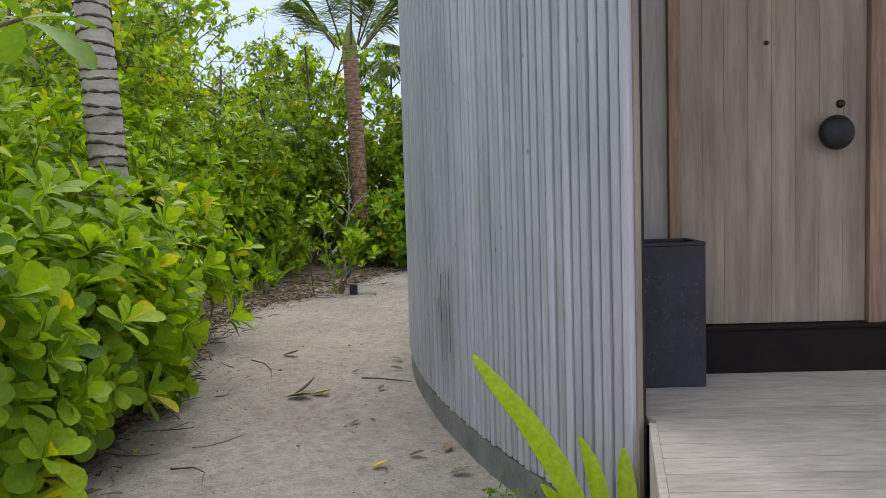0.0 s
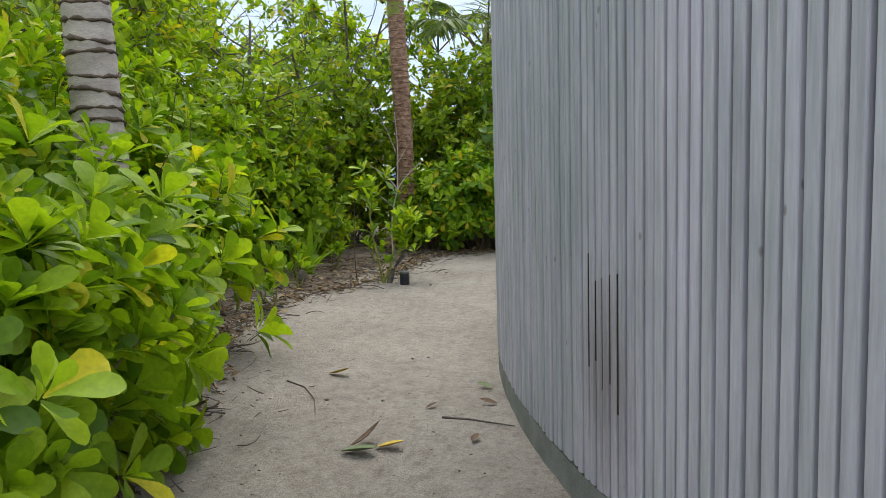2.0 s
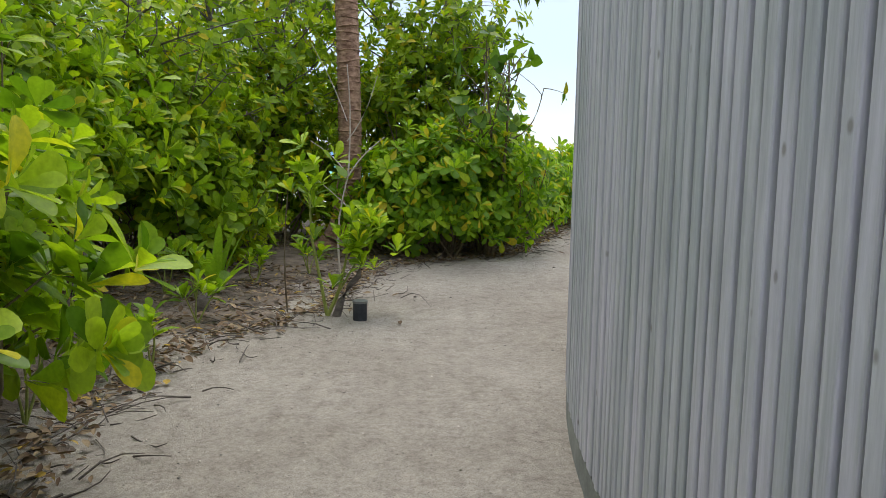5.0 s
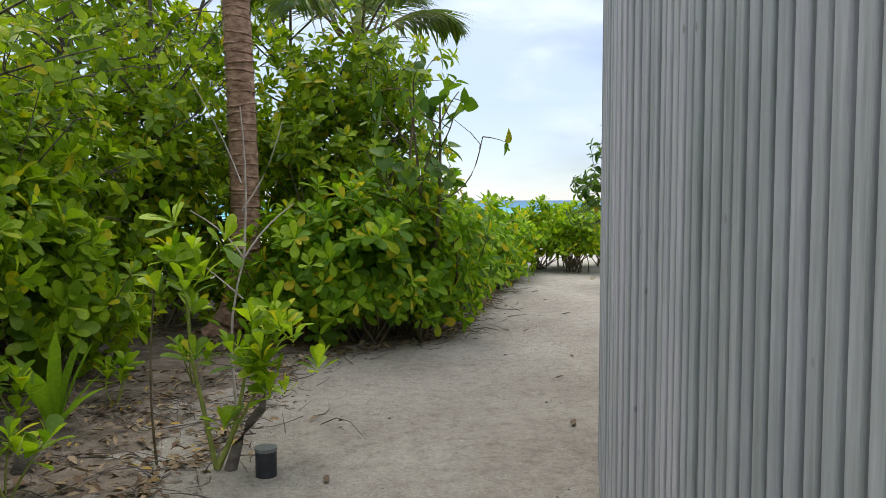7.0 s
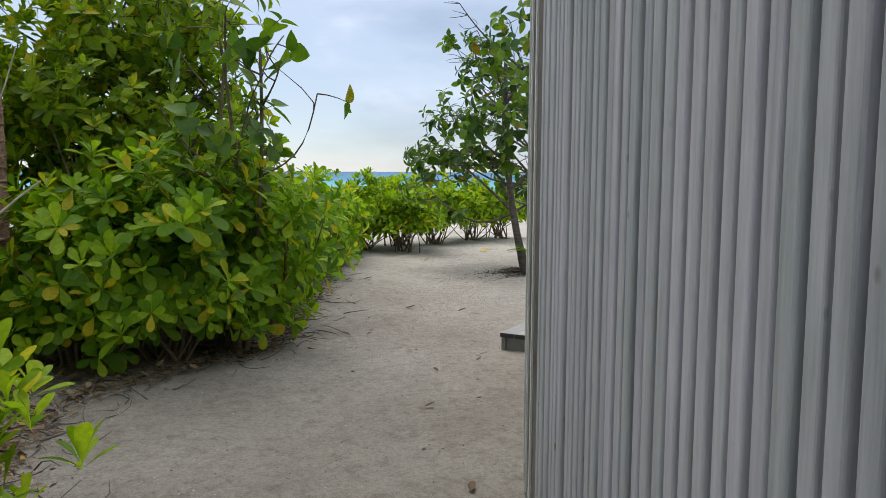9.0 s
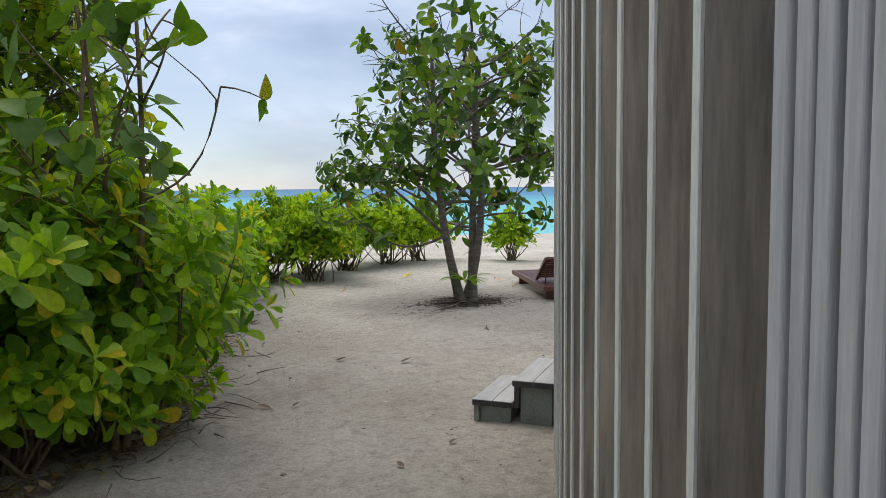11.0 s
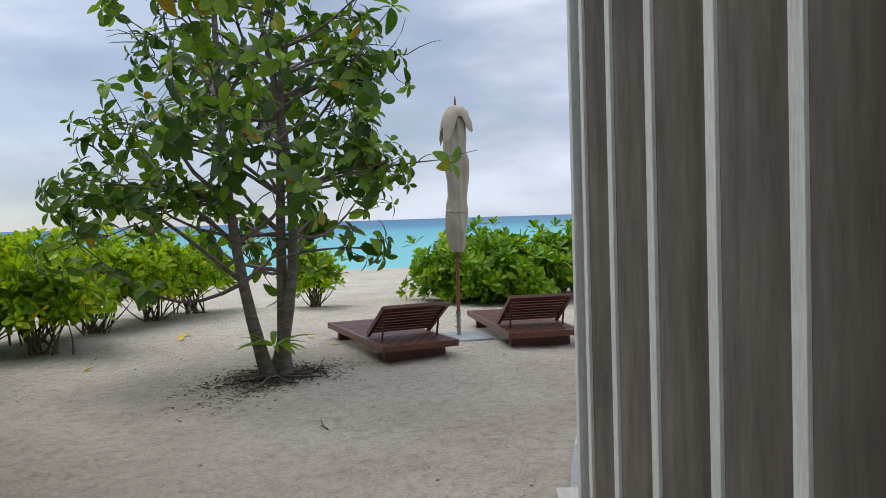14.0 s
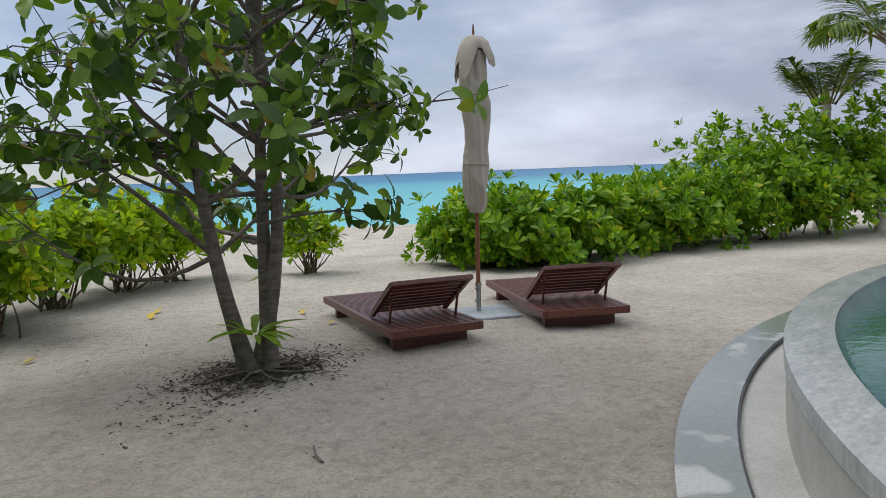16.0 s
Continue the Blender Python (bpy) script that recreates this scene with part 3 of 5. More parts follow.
gx, gy = axis_marks(-4.0, 15.0, 0.11, 4500), axis_marks(-6.0, 21.0, 0.11, 4500)
GX, GY = np.meshgrid(gx, gy, indexing="ij")
rough = np.random.default_rng(5).normal(0, 0.0035, GX.shape)
GZ = ground_z(GX, GY) + rough
gi, gj = np.meshgrid(np.arange(len(gx) - 1), np.arange(len(gy) - 1), indexing="ij")
ga = gi * len(gy) + gj
tagged(raw("ground", np.stack([GX, GY, GZ], -1).reshape(-1, 3), np.stack([ga, ga + len(gy), ga + len(gy) + 1, ga + 1], -1).reshape(-1, 4), SAND, None, "", True),
       "pale grey-beige coral sand with small stones", "sand", kind="structure")

sea_bm = bmesh.new()
sea_d, sea_n = Vector((SEAWARD[0], SEAWARD[1], 0)).normalized(), Vector((-SEAWARD[1], SEAWARD[0], 0)).normalized()
sea_o = Vector((SHORE[0], SHORE[1], -0.69)) + sea_d * 16
sea_rows = [[sea_bm.verts.new(sea_o + sea_d * a + sea_n * b) for b in (-4400, -600, -80, 80, 600, 4400)] for a in (0, 30, 120, 600, 4400)]
for r0, r1 in zip(sea_rows, sea_rows[1:]):
    for i in range(5):
        sea_bm.faces.new((r0[i], r0[i + 1], r1[i + 1], r1[i]))
bmesh.ops.recalc_face_normals(sea_bm, faces=sea_bm.faces)
if sum(f.normal.z for f in sea_bm.faces) < 0:
    bmesh.ops.reverse_faces(sea_bm, faces=sea_bm.faces)
tagged(part("water", sea_bm, SEA), "turquoise lagoon turning deep blue at the horizon", "sea", kind="structure")

# ---- round house ----
CX, CY, R = 10.235, 2.82, 9.69
A_DOOR, A_JOIN, A_END = 208.8, 156.45, 133.95
WALL_H = 3.6


def on_arc(a, r, z=0.0):
    return Vector((CX + r * math.cos(radians(a)), CY + r * math.sin(radians(a)), z))


def arc_band(a0, a1, r0, r1, z0, z1, steps):
    """A curved block between two angles, two radii and two heights."""
    bm = bmesh.new()
    rings = []
    for i in range(steps + 1):
        a = a0 + (a1 - a0) * i / steps
        rings.append([bm.verts.new(on_arc(a, r, z)) for r, z in ((r1, z0), (r1, z1), (r0, z1), (r0, z0))])
    for p, q in zip(rings, rings[1:]):
        for k in range(4):
            bm.faces.new((p[k], p[(k + 1) % 4], q[(k + 1) % 4], q[k]))
    bm.faces.new(rings[0])
    bm.faces.new(rings[-1][::-1])
    bmesh.ops.recalc_face_normals(bm, faces=bm.faces)
    return bm


# backing coloured near-black to deepen the shade in the gaps between slats
wall_slatted = tagged(part("wall_slatted", arc_band(A_JOIN, A_DOOR, R - 0.05, R - 0.036, 0.0, WALL_H, 60), mottled("groove_shade_backing", (0.02, 0.02, 0.022), (0.04, 0.041, 0.043), 3.0, 0.9)),
                      "curved wall clad in washed grey-green vertical timber slats", "wall", kind="structure")
tagged(part("wall_base", arc_band(A_JOIN, A_DOOR, R - 0.058, R + 0.006, -0.1, 0.135, 60), CONCRETE), "low grey concrete footing under the curved wall", "footing", kind="structure")

wall_boarded = tagged(part("wall_boarded", arc_band(A_END, A_JOIN - 0.02, R - 0.3, R - 0.17, 0.0, WALL_H, 26), FIN),
                      "curved wall with deep taupe vertical timber fins", "wall", kind="structure")
tagged(part("wall_boarded_base", arc_band(A_END, A_JOIN - 0.02, R - 0.165, R + 0.0, -0.1, 0.1, 26), CONCRETE), "concrete footing under the timber fins", "footing", kind="structure")

# door wall, side reveal and closing walls
DECK_Z = 0.59
WY = -1.07
tagged(part("wall_door", boxed(1.43, 2.1, WY, WY + 0.12, DECK_Z, WALL_H), REVEAL), "grey panel beside the entrance door", "wall", kind="structure")
bm = boxed(3.12, 6.0, WY, WY + 0.12, DECK_Z, WALL_H)
box(bm, 2.1, 3.12, WY, WY + 0.12, 2.95, WALL_H)
tagged(part("wall_entrance", bm, DOORWOOD), "limed timber wall round the entrance door", "wall", kind="structure")
end = on_arc(A_DOOR, R - 0.01)
tagged(part("wall_end_trim", boxed(-0.004, 0.008, -0.024, 0.002, 0.12, WALL_H, 0.003, pose(end.x, end.y, 0, 0, 0, A_DOOR - 90)), DOORWOOD), "raw timber strip closing the wall's end", "trim", kind="structure")
e2 = on_arc(A_END, R - 0.3)
tagged(part("wall_south", boxed(6.0, 6.12, WY, e2.y - 0.18, 0, WALL_H), PLASTER), "plain inner wall", "wall", kind="structure")
tagged(part("wall_north", boxed(e2.x, 6.0, e2.y - 0.3, e2.y - 0.18, 0, WALL_H), FIN), "timber wall facing the terrace", "wall", kind="structure")
# unseen roof; its overhang past the door is added to darken the entrance
bm = bmesh.new()
ring = [on_arc(A_END + (A_DOOR - A_END) * i / 40, R - 0.05) for i in range(41)]
poly = [(p.x, p.y) for p in ring] + [(1.95, -3.3), (6.1, -3.3), (6.1, e2.y - 0.2)]
lo = [bm.verts.new((x, y, WALL_H)) for x, y in poly]
hi = [bm.verts.new((x, y, WALL_H + 0.15)) for x, y in poly]
bm.faces.new(lo)
bm.faces.new(hi[::-1])
for i in range(len(poly)):
    j = (i + 1) % len(poly)
    bm.faces.new((lo[i], lo[j], hi[j], hi[i]))
bmesh.ops.recalc_face_normals(bm, faces=bm.faces)
tagged(part("roof", bm, ROOF), "plain flat unseen roof with an added overhang that shades the entrance", "roof", kind="structure")

# ---- entrance: door, plinth, deck ----
door = thing("door_1", "limed vertical-board entrance door with a black round knob, shut", "door", pose(2.13, WY - 0.005, 0.82), kind="structure")
DW, DH = 0.855, 2.1
xs = [0.0, 0.1, 0.2, 0.31, 0.42, 0.53, 0.64, 0.75, DW]
part("core", boxed(0.004, DW - 0.004, 0.006, 0.05, 0.004, DH - 0.004), DOORWOOD, door)
for a, b in zip(xs, xs[1:]):
    part("board", boxed(a + 0.0004, b - 0.0004, -0.012, 0.005, 0, DH, 0.0012), DOORWOOD, door)
bm = bmesh.new()
bmesh.ops.create_cone(bm, cap_ends=True, segments=24, radius1=0.022, radius2=0.026, depth=0.05, matrix=pose(0.69, -0.035, 0.885, 90))
bmesh.ops.create_uvsphere(bm, u_segments=24, v_segments=14, radius=0.08, matrix=pose(0.69, -0.075, 0.885) @ Matrix.Diagonal((1, 0.55, 1, 1)))
part("knob", bm, IRON, door, "black iron round knob", True)
bm = bmesh.new()
bmesh.ops.create_cone(bm, cap_ends=True, segments=18, radius1=0.02, radius2=0.016, depth=0.02, matrix=pose(0.735, -0.02, 1.02, 90))
part("lock", bm, IRON, door, "small black lock cylinder", True)
bm = bmesh.new()
bmesh.ops.create_cone(bm, cap_ends=True, segments=16, radius1=0.011, radius2=0.01, depth=0.012, matrix=pose(0.395, -0.016, 1.31, 90))
part("peephole", bm, IRON, door, "dark round peephole", True)
tagged(part("trim_jamb", boxed(2.07, 2.128, WY - 0.035, WY + 0.02, 0.8, 3.0, 0.004), TRIM), "brown timber door jamb", "jamb", kind="structure")
tagged(part("trim_jamb", boxed(2.988, 3.05, WY - 0.05, WY + 0.02, 0.8, 3.0, 0.004), TRIM), "brown timber door jamb", "jamb", kind="structure")
tagged(part("trim_jamb_board", boxed(3.053, 3.16, WY - 0.03, WY - 0.002, 0.8, 3.0, 0.004), DOORWOOD), "limed board beside the door", "trim", kind="structure")
tagged(part("threshold", boxed(1.9, 6.0, WY - 0.06, WY + 0.1, DECK_Z - 0.02, 0.795, 0.006), SILL), "dark brown plinth under the door", "threshold", kind="structure")
tagged(part("threshold_lip", boxed(1.95, 6.0, WY - 0.075, WY + 0.1, 0.797, 0.815, 0.004), SILL), "thin dark door sill", "sill", kind="structure")


def deck_left(y):
    """The deck's open edge; behind the wall's end it runs under the curved wall."""
    return CX - math.sqrt((R - 0.07) ** 2 - (y - CY) ** 2) if y > -1.9 else 1.81 + (y + 1.9) * 0.19


def slanted(y0, y1, z0, z1, x1=5.2):
    bm = bmesh.new()
    pts = [(deck_left(y0), y0), (x1, y0), (x1, y1), (deck_left(y1), y1)]
    lo = [bm.verts.new((x, y, z0)) for x, y in pts]
    hi = [bm.verts.new((x, y, z1)) for x, y in pts]
    bm.faces.new(lo)
    bm.faces.new(hi)
    for k in range(4):
        bm.faces.new((lo[k], lo[(k + 1) % 4], hi[(k + 1) % 4], hi[k]))
    bmesh.ops.recalc_face_normals(bm, faces=bm.faces)
    bmesh.ops.bevel(bm, geom=[e for e in bm.edges if all(v.co.z == z1 for v in e.verts)], offset=0.003, segments=1, affect="EDGES")
    return bm


deck = tagged(part("floor_deck", boxed(1.95, 5.18, -5.15, WY + 0.05, 0.1, DECK_Z - 0.034), STEPDARK), "weathered grey-brown timber entrance deck", "deck", kind="structure")
y = WY - 0.062
while y > -5.2:
    part("plank", slanted(y - 0.138, y, DECK_Z - 0.032, DECK_Z), DECK, deck)
    y -= 0.142
tagged(part("deck_fascia", boxed(-0.016, 0.012, -3.2, 0.0, 0.0, DECK_Z + 0.004, 0.004, pose(1.8, -1.885, 0, 0, 0, -10.8)), DECK), "narrow weathered deck edge board", "fascia", kind="structure")

planter = thing("planter", "charcoal speckled stone box planter standing on the deck", "planter", pose(1.872, -1.37, DECK_Z))
PW, PD, PH = 0.285, 0.27, 0.63
bm = boxed(0, PW, 0, PD, 0, PH, 0.006)
part("body", bm, PEBBLE, planter)
bm = bmesh.new()
for a in ((0, PW, 0, 0.028), (0, PW, PD - 0.028, PD), (0, 0.028, 0.028, PD - 0.028), (PW - 0.028, PW, 0.028, PD - 0.028)):
    box(bm, *a, PH + 0.001, PH + 0.016, 0.003)
part("rim", bm, PEBBLE, planter)
specks = bmesh.new()
srng = random.Random(4)
for i in range(120):
    sx, sz, ss = srng.uniform(0.02, PW - 0.02), srng.uniform(0.05, PH - 0.12), srng.uniform(0.0008, 0.0017)
    box(specks, sx - ss, sx + ss, -0.0016, 0.0008, sz - ss, sz + ss * 0.8)
tagged(part("stone_chip", specks, POOLWALL, planter, "tiny white stone chips"), kind="stuff")

# ---- fins of the boarded wall ----
fin_list = (154.6, 152.95, 151.25, 149.65, 148.05, 146.6, 145.1, 143.62, 142.1, 140.55, 139.05, 137.45, 135.95, 134.5)


def fin_r(a):
    """The fins stand out a little more towards the wall's end."""
    return R + float(np.interp(a, (135, 141), (0.04, 0.0)))


for a in fin_list:
    m = Matrix.Translation(on_arc(a, fin_r(a))) @ Matrix.Rotation(radians(a - 90), 4, "Z")
    part("fin", boxed(-0.019, 0.019, -0.168 - (fin_r(a) - R), -0.004, 0.06, WALL_H, 0.003, m), FIN, wall_boarded)
    part("fin_edge", boxed(-0.02, 0.02, -0.0035, 0.006, 0.06, WALL_H, 0.002, m), FINEDGE, wall_boarded)
# end post with its drain pipe
pm = Matrix.Translation(on_arc(133.72, R + 0.04)) @ Matrix.Rotation(radians(133.72 - 90), 4, "Z")
tagged(part("post", boxed(-0.02, 0.02, -0.33, 0.012, 0.0, WALL_H, 0.005, pm), FINEDGE), "pale grey timber post at the wall's end", "post", kind="structure")
pipe_t = thing("drain_pipe", "grey steel pipe clipped to the end post", "pipe", Matrix.Translation(on_arc(134.1, R + 0.01, 0.05)))
v, q = tubes([([(0, 0, z) for z in np.linspace(0, 3.4, 8)], [0.019] * 8)], 14)
raw("tube", v, q, STEEL, pipe_t, "", True)
for z in (0.75, 2.0, 3.1):
    v, q = tubes([([(0, 0, z - 0.018), (0, 0, z + 0.018)], [0.026, 0.026])], 14)
    raw("clip", v, q, STEEL, pipe_t, "galvanised pipe clip", True)

# ---- slats of the curved wall ----
def slat_mesh(z0, z1, wide, deep):
    """A square batten with eased front corners, its back on boarding darkened for groove shade."""
    h = wide / 2
    prof = [(-h, 0.0), (-h, deep - 0.006), (-h + 0.0016, deep - 0.0022), (-h + 0.0055, deep), (0.0, deep + 0.0008), (h - 0.0055, deep), (h - 0.0016, deep - 0.0022), (h, deep - 0.006), (h, 0.0)]
    bm = bmesh.new()
    rings = [[bm.verts.new((x, y, z)) for x, y in prof] for z in (z0, z1)]
    for k in range(len(prof) - 1):
        bm.faces.new((rings[0][k], rings[0][k + 1], rings[1][k + 1], rings[1][k]))
    bm.faces.new(rings[0])
    bm.faces.new(rings[1])
    bmesh.ops.recalc_face_normals(bm, faces=bm.faces)
    return bm


def batten_pitch(a):
    return float(np.interp(a, (165, 173, 177, 183, 190), (0.0645, 0.065, 0.0675, 0.067, 0.0655)))


srng = random.Random(9)
a, count, gaps = 208.8, 0, []
while a - math.degrees(batten_pitch(a) / R) > A_JOIN:
    step_a = math.degrees(batten_pitch(a) / R)
    mid = a - step_a / 2
    gap = 0.0172 + srng.uniform(-0.002, 0.0025)
    m = Matrix.Translation(on_arc(mid, R - 0.037)) @ Matrix.Rotation(radians(mid - 90), 4, "Z") @ Matrix.Rotation(srng.uniform(-0.01, 0.01), 4, "Z")
    bm = slat_mesh(0.145 + srng.uniform(-0.006, 0.006), WALL_H - 0.02, batten_pitch(a) - gap, 0.05 - 0.003 * (count % 2) + srng.uniform(-0.0025, 0.002))
    bmesh.ops.transform(bm, matrix=m, verts=bm.verts)
    part("slat", bm, SLAT, wall_slatted)
    a -= step_a
    count += 1
    gaps.append(a)
ROTTEN = mottled("rotten_black_wood", (0.02, 0.015, 0.012), (0.05, 0.038, 0.03), 12.0, 0.95)
for want, z0, z1, gw in ((195.94, 0.62, 1.08, 0.0058), (196.35, 0.66, 0.98, 0.0025), (196.73, 0.56, 1.0, 0.005), (197.13, 0.6, 1.02, 0.0035), (197.51, 0.5, 1.03, 0.0055)):
    ga = min(gaps, key=lambda g: abs(g - want))
    m = Matrix.Translation(on_arc(ga, R - 0.037)) @ Matrix.Rotation(radians(ga - 90), 4, "Z")
    part("rotten_strip", boxed(-gw, gw, 0.0, 0.046, z0, z1, 0.002, m), ROTTEN, wall_slatted, "black rotten strip between slats")

# ---- steps to the terrace ----
step_m = pose(3.1, 10.34, 0, 0, 0, 37.7)
steps = thing("terrace_steps", "grey plank steps with dark edges and recessed concrete sides", "steps", step_m, kind="structure")
SL, SD = 0.76, 0.3
STEP_Z = (0.13, 0.29, 0.45, 0.61)
for i, z in enumerate(STEP_Z):
    y1 = -i * SD
    y0 = y1 - (SD if i < 3 else 0.6)
    below = STEP_Z[i - 1] if i else -0.2
    part("riser", boxed(0.034, SL - 0.02, y0 + 0.02, y1 - 0.052, -0.2, z - 0.046), CONCRETE, steps)
    part("riser_board", boxed(0.004, SL - 0.01, y1 - 0.05, y1 - 0.012, below - 0.04, z - 0.044, 0.003), STEPDARK if i else CONCRETE, steps)
    n = 2 if i < 3 else 4
    for k in range(n):
        a0, a1 = y0 + (y1 - y0) * k / n, y0 + (y1 - y0) * (k + 1) / n
        part("tread_plank", boxed(0.0, SL, a0 + 0.0025, a1 - 0.0025, z - 0.04, z, 0.003), STEPWOOD, steps)
        part("plank_end", boxed(-0.008, -0.001, a0 + 0.0025, a1 - 0.0025, z - 0.042, z - 0.002, 0.002), STEPDARK, steps, "dark plank end")

# ---- plunge pool ----
PX, PY = 9.9, 3.6


def pool_band(a0, a1, r0, r1, z0, z1, n=48):
    bm = arc_band(a0, a1, r0, r1, z0, z1, n)
    bmesh.ops.translate(bm, vec=(PX - CX, PY - CY, 0), verts=bm.verts)
    return bm


pool = thing("plunge_pool", "raised curved plunge pool with a wet grey stone rim", "pool", kind="structure")
part("gutter_ring", pool_band(127.3, 40, 8.42, 8.75, -0.15, 0.035, 56), GUTTER, pool, "grey stone gutter ring, wet in patches")
part("gutter_lip", pool_band(127.3, 40, 8.405, 8.4195, -0.15, 0.03, 56), STEPDARK, pool, "thin dark edging strip")
part("rim", pool_band(127.3, 40, 7.87, 8.165, 0.36, 0.46, 56), WETSTONE, pool, "wet stone overflow rim")
part("wall", pool_band(127.3, 40, 7.9, 8.15, -0.15, 0.36, 56), POOLWALL, pool, "pale plaster pool wall")
part("channel_floor", pool_band(127.3, 40, 8.15, 8.42, -0.15, -0.008, 56), POOLWALL, pool, "pale channel between rim and gutter")
part("basin", pool_band(125.2, 40, 5.0, 7.9, -0.15, 0.2, 40), POOLWALL, pool)
part("pool_water", pool_band(125.1, 40, 5.2, 7.872, 0.3, 0.442, 40), POOL, pool, "still green-blue pool water", True)
tagged(part("wall_pool_back", boxed(5.5, 16, 8.0, 8.2, 0, 0.6), PLASTER), "plain low wall behind the pool", "wall", kind="structure")


# ---- sun loungers ----
def lounger():
    t = thing("sun_lounger", "red-brown slatted teak sun lounger, backrest raised, on the sand", "sun lounger", group="loungers facing the lagoon")
    L, W, Z = 2.34, 0.9, 0.215
    for y0 in (0.0, W - 0.045):
        part("side_rail", boxed(0, L, y0, y0 + 0.045, Z - 0.075, Z, 0.006), STAINED, t)
    for x0 in (0.0, L - 0.05):
        part("end_rail", boxed(x0, x0 + 0.05, 0.047, W - 0.047, Z - 0.075, Z - 0.002, 0.006), STAINED, t)
    for x0 in (0.2, L - 0.28):
        part("leg", boxed(x0, x0 + 0.08, 0.08, W - 0.08, -0.03, Z - 0.077, 0.006), STAINED, t, "dark cross block")
    n = 28
    for i in range(n):
        x = 0.75 + (L - 0.07 - 0.75) * i / (n - 1)
        part("slat", boxed(x - 0.0185, x + 0.0185, 0.047, W - 0.047, Z - 0.024, Z - 0.003, 0.003), STAINED, t)
    for i in range(11):
        x = 0.09 + 0.06 * i
        part("slat", boxed(x - 0.0185, x + 0.0185, 0.047, W - 0.047, Z - 0.024, Z - 0.003, 0.003), STAINED, t)
    # dark sheet standing for the shade beneath the raised backrest
    part("shade_shelf", boxed(0.06, 0.8, 0.05, W - 0.05, Z - 0.07, Z - 0.055, 0.003), WELLSHADE, t)
    hinge = pose(0.73, 0, Z + 0.005, 0, 31, 0)
    back = part("backrest", boxed(-0.72, 0, 0.05, 0.09, 0, 0.035, 0.004, hinge), STAINED, t)
    part("backrest_rail", boxed(-0.72, 0, W - 0.09, W - 0.05, 0, 0.035, 0.004, hinge), STAINED, back)
    part("backrest_end", boxed(-0.765, -0.722, 0.05, W - 0.05, -0.008, 0.037, 0.006, hinge), STAINED, back)
    for i in range(9):
        x = -0.675 + 0.079 * i
        part("back_slat", boxed(x - 0.027, x + 0.027, 0.05, W - 0.05, 0.036, 0.054, 0.003, hinge), STAINED, back)
    for y0 in (0.1, W - 0.13):
        part("prop", boxed(-0.01, 0.01, y0, y0 + 0.02, -0.33, 0.0, 0.003, pose(0.3, 0, Z + 0.27, 0, -18, 0)), STAINED, t)
    return t


l1 = lounger()
l1.matrix_world = pose(7.2, 14.6, -0.03, 0, 0, 65) @ pose(0, -0.9, 0)
copy_thing(l1, pose(8.66, 14.0, -0.03, 0, 0, 52) @ pose(0, -0.9, 0))

# ---- closed umbrella ----
um = thing("parasol", "closed beige canvas parasol on a varnished wooden pole", "parasol", pose(9.12, 15.17, -0.02, 0, 1.2, 0))
v, q = tubes([([(0, 0, z) for z in np.linspace(0.3, 3.02, 6)], [0.024] * 6)], 14)
raw("pole", v, q, UMPOLE, um, "", True)
v, q = tubes([([(0, 0, z) for z in np.linspace(0.0, 0.34, 4)], [0.027] * 4), ([(0, 0, 0.31), (0, 0, 0.35)], [0.036, 0.036])], 14)
raw("socket", v, q, STEEL, um, "dull steel pole socket", True)
for z in (0.29, 0.15):
    v, q = tubes([([(-0.075, -0.02, z), (-0.03, 0, z)], [0.012, 0.012])], 8)
    raw("clamp_screw", v, q, STEEL, um, "steel clamp screw", True)
v, q = tubes([([(0, 0, z) for z in (3.0, 3.08, 3.16)], [0.012, 0.014, 0.005])], 10)
raw("finial", v, q, UMPOLE, um, "small wooden finial", True)


def furled(z0, z1, seed, sides=56, levels=46):
    """Folded canvas hanging round a pole: deep uneven pleats that twist a little."""
    rg = np.random.default_rng(seed)
    ph = rg.uniform(0, 6.28, 6)
    V, Q = [], []
    for i in range(levels + 1):
        s = i / levels
        z = z0 + (z1 - z0) * s
        env = np.interp(s, [0, 0.05, 0.15, 0.3, 0.4, 0.6, 0.85, 1.0], [0.07, 0.1, 0.125, 0.135, 0.125, 0.145, 0.15, 0.13])
        for j in range(sides):
            a = 2 * math.pi * j / sides
            fold = 0.16 * math.sin(3 * a + 7.0 * s + ph[0]) + 0.15 * abs(math.sin(2.5 * a + 5.0 * s + ph[1])) + 0.08 * math.sin(9 * a + 4 * s + ph[2])
            r = env * (0.84 + 0.6 * fold + 0.2 * ((a / (2 * math.pi) + 1.7 * s) % 1.0)) + 0.006 * math.sin(22 * s + 3 * a + ph[3])
            V.append((r * math.cos(a), r * math.sin(a), z))
    for i in range(levels):
        for j in range(sides):
            k = i * sides
            Q.append((k + j, k + (j + 1) % sides, k + sides + (j + 1) % sides, k + sides + j))
    return V, Q


v, q = furled(1.12, 2.86, 3)
canopy = raw("canopy", v, q, CANVAS, um, "", True)
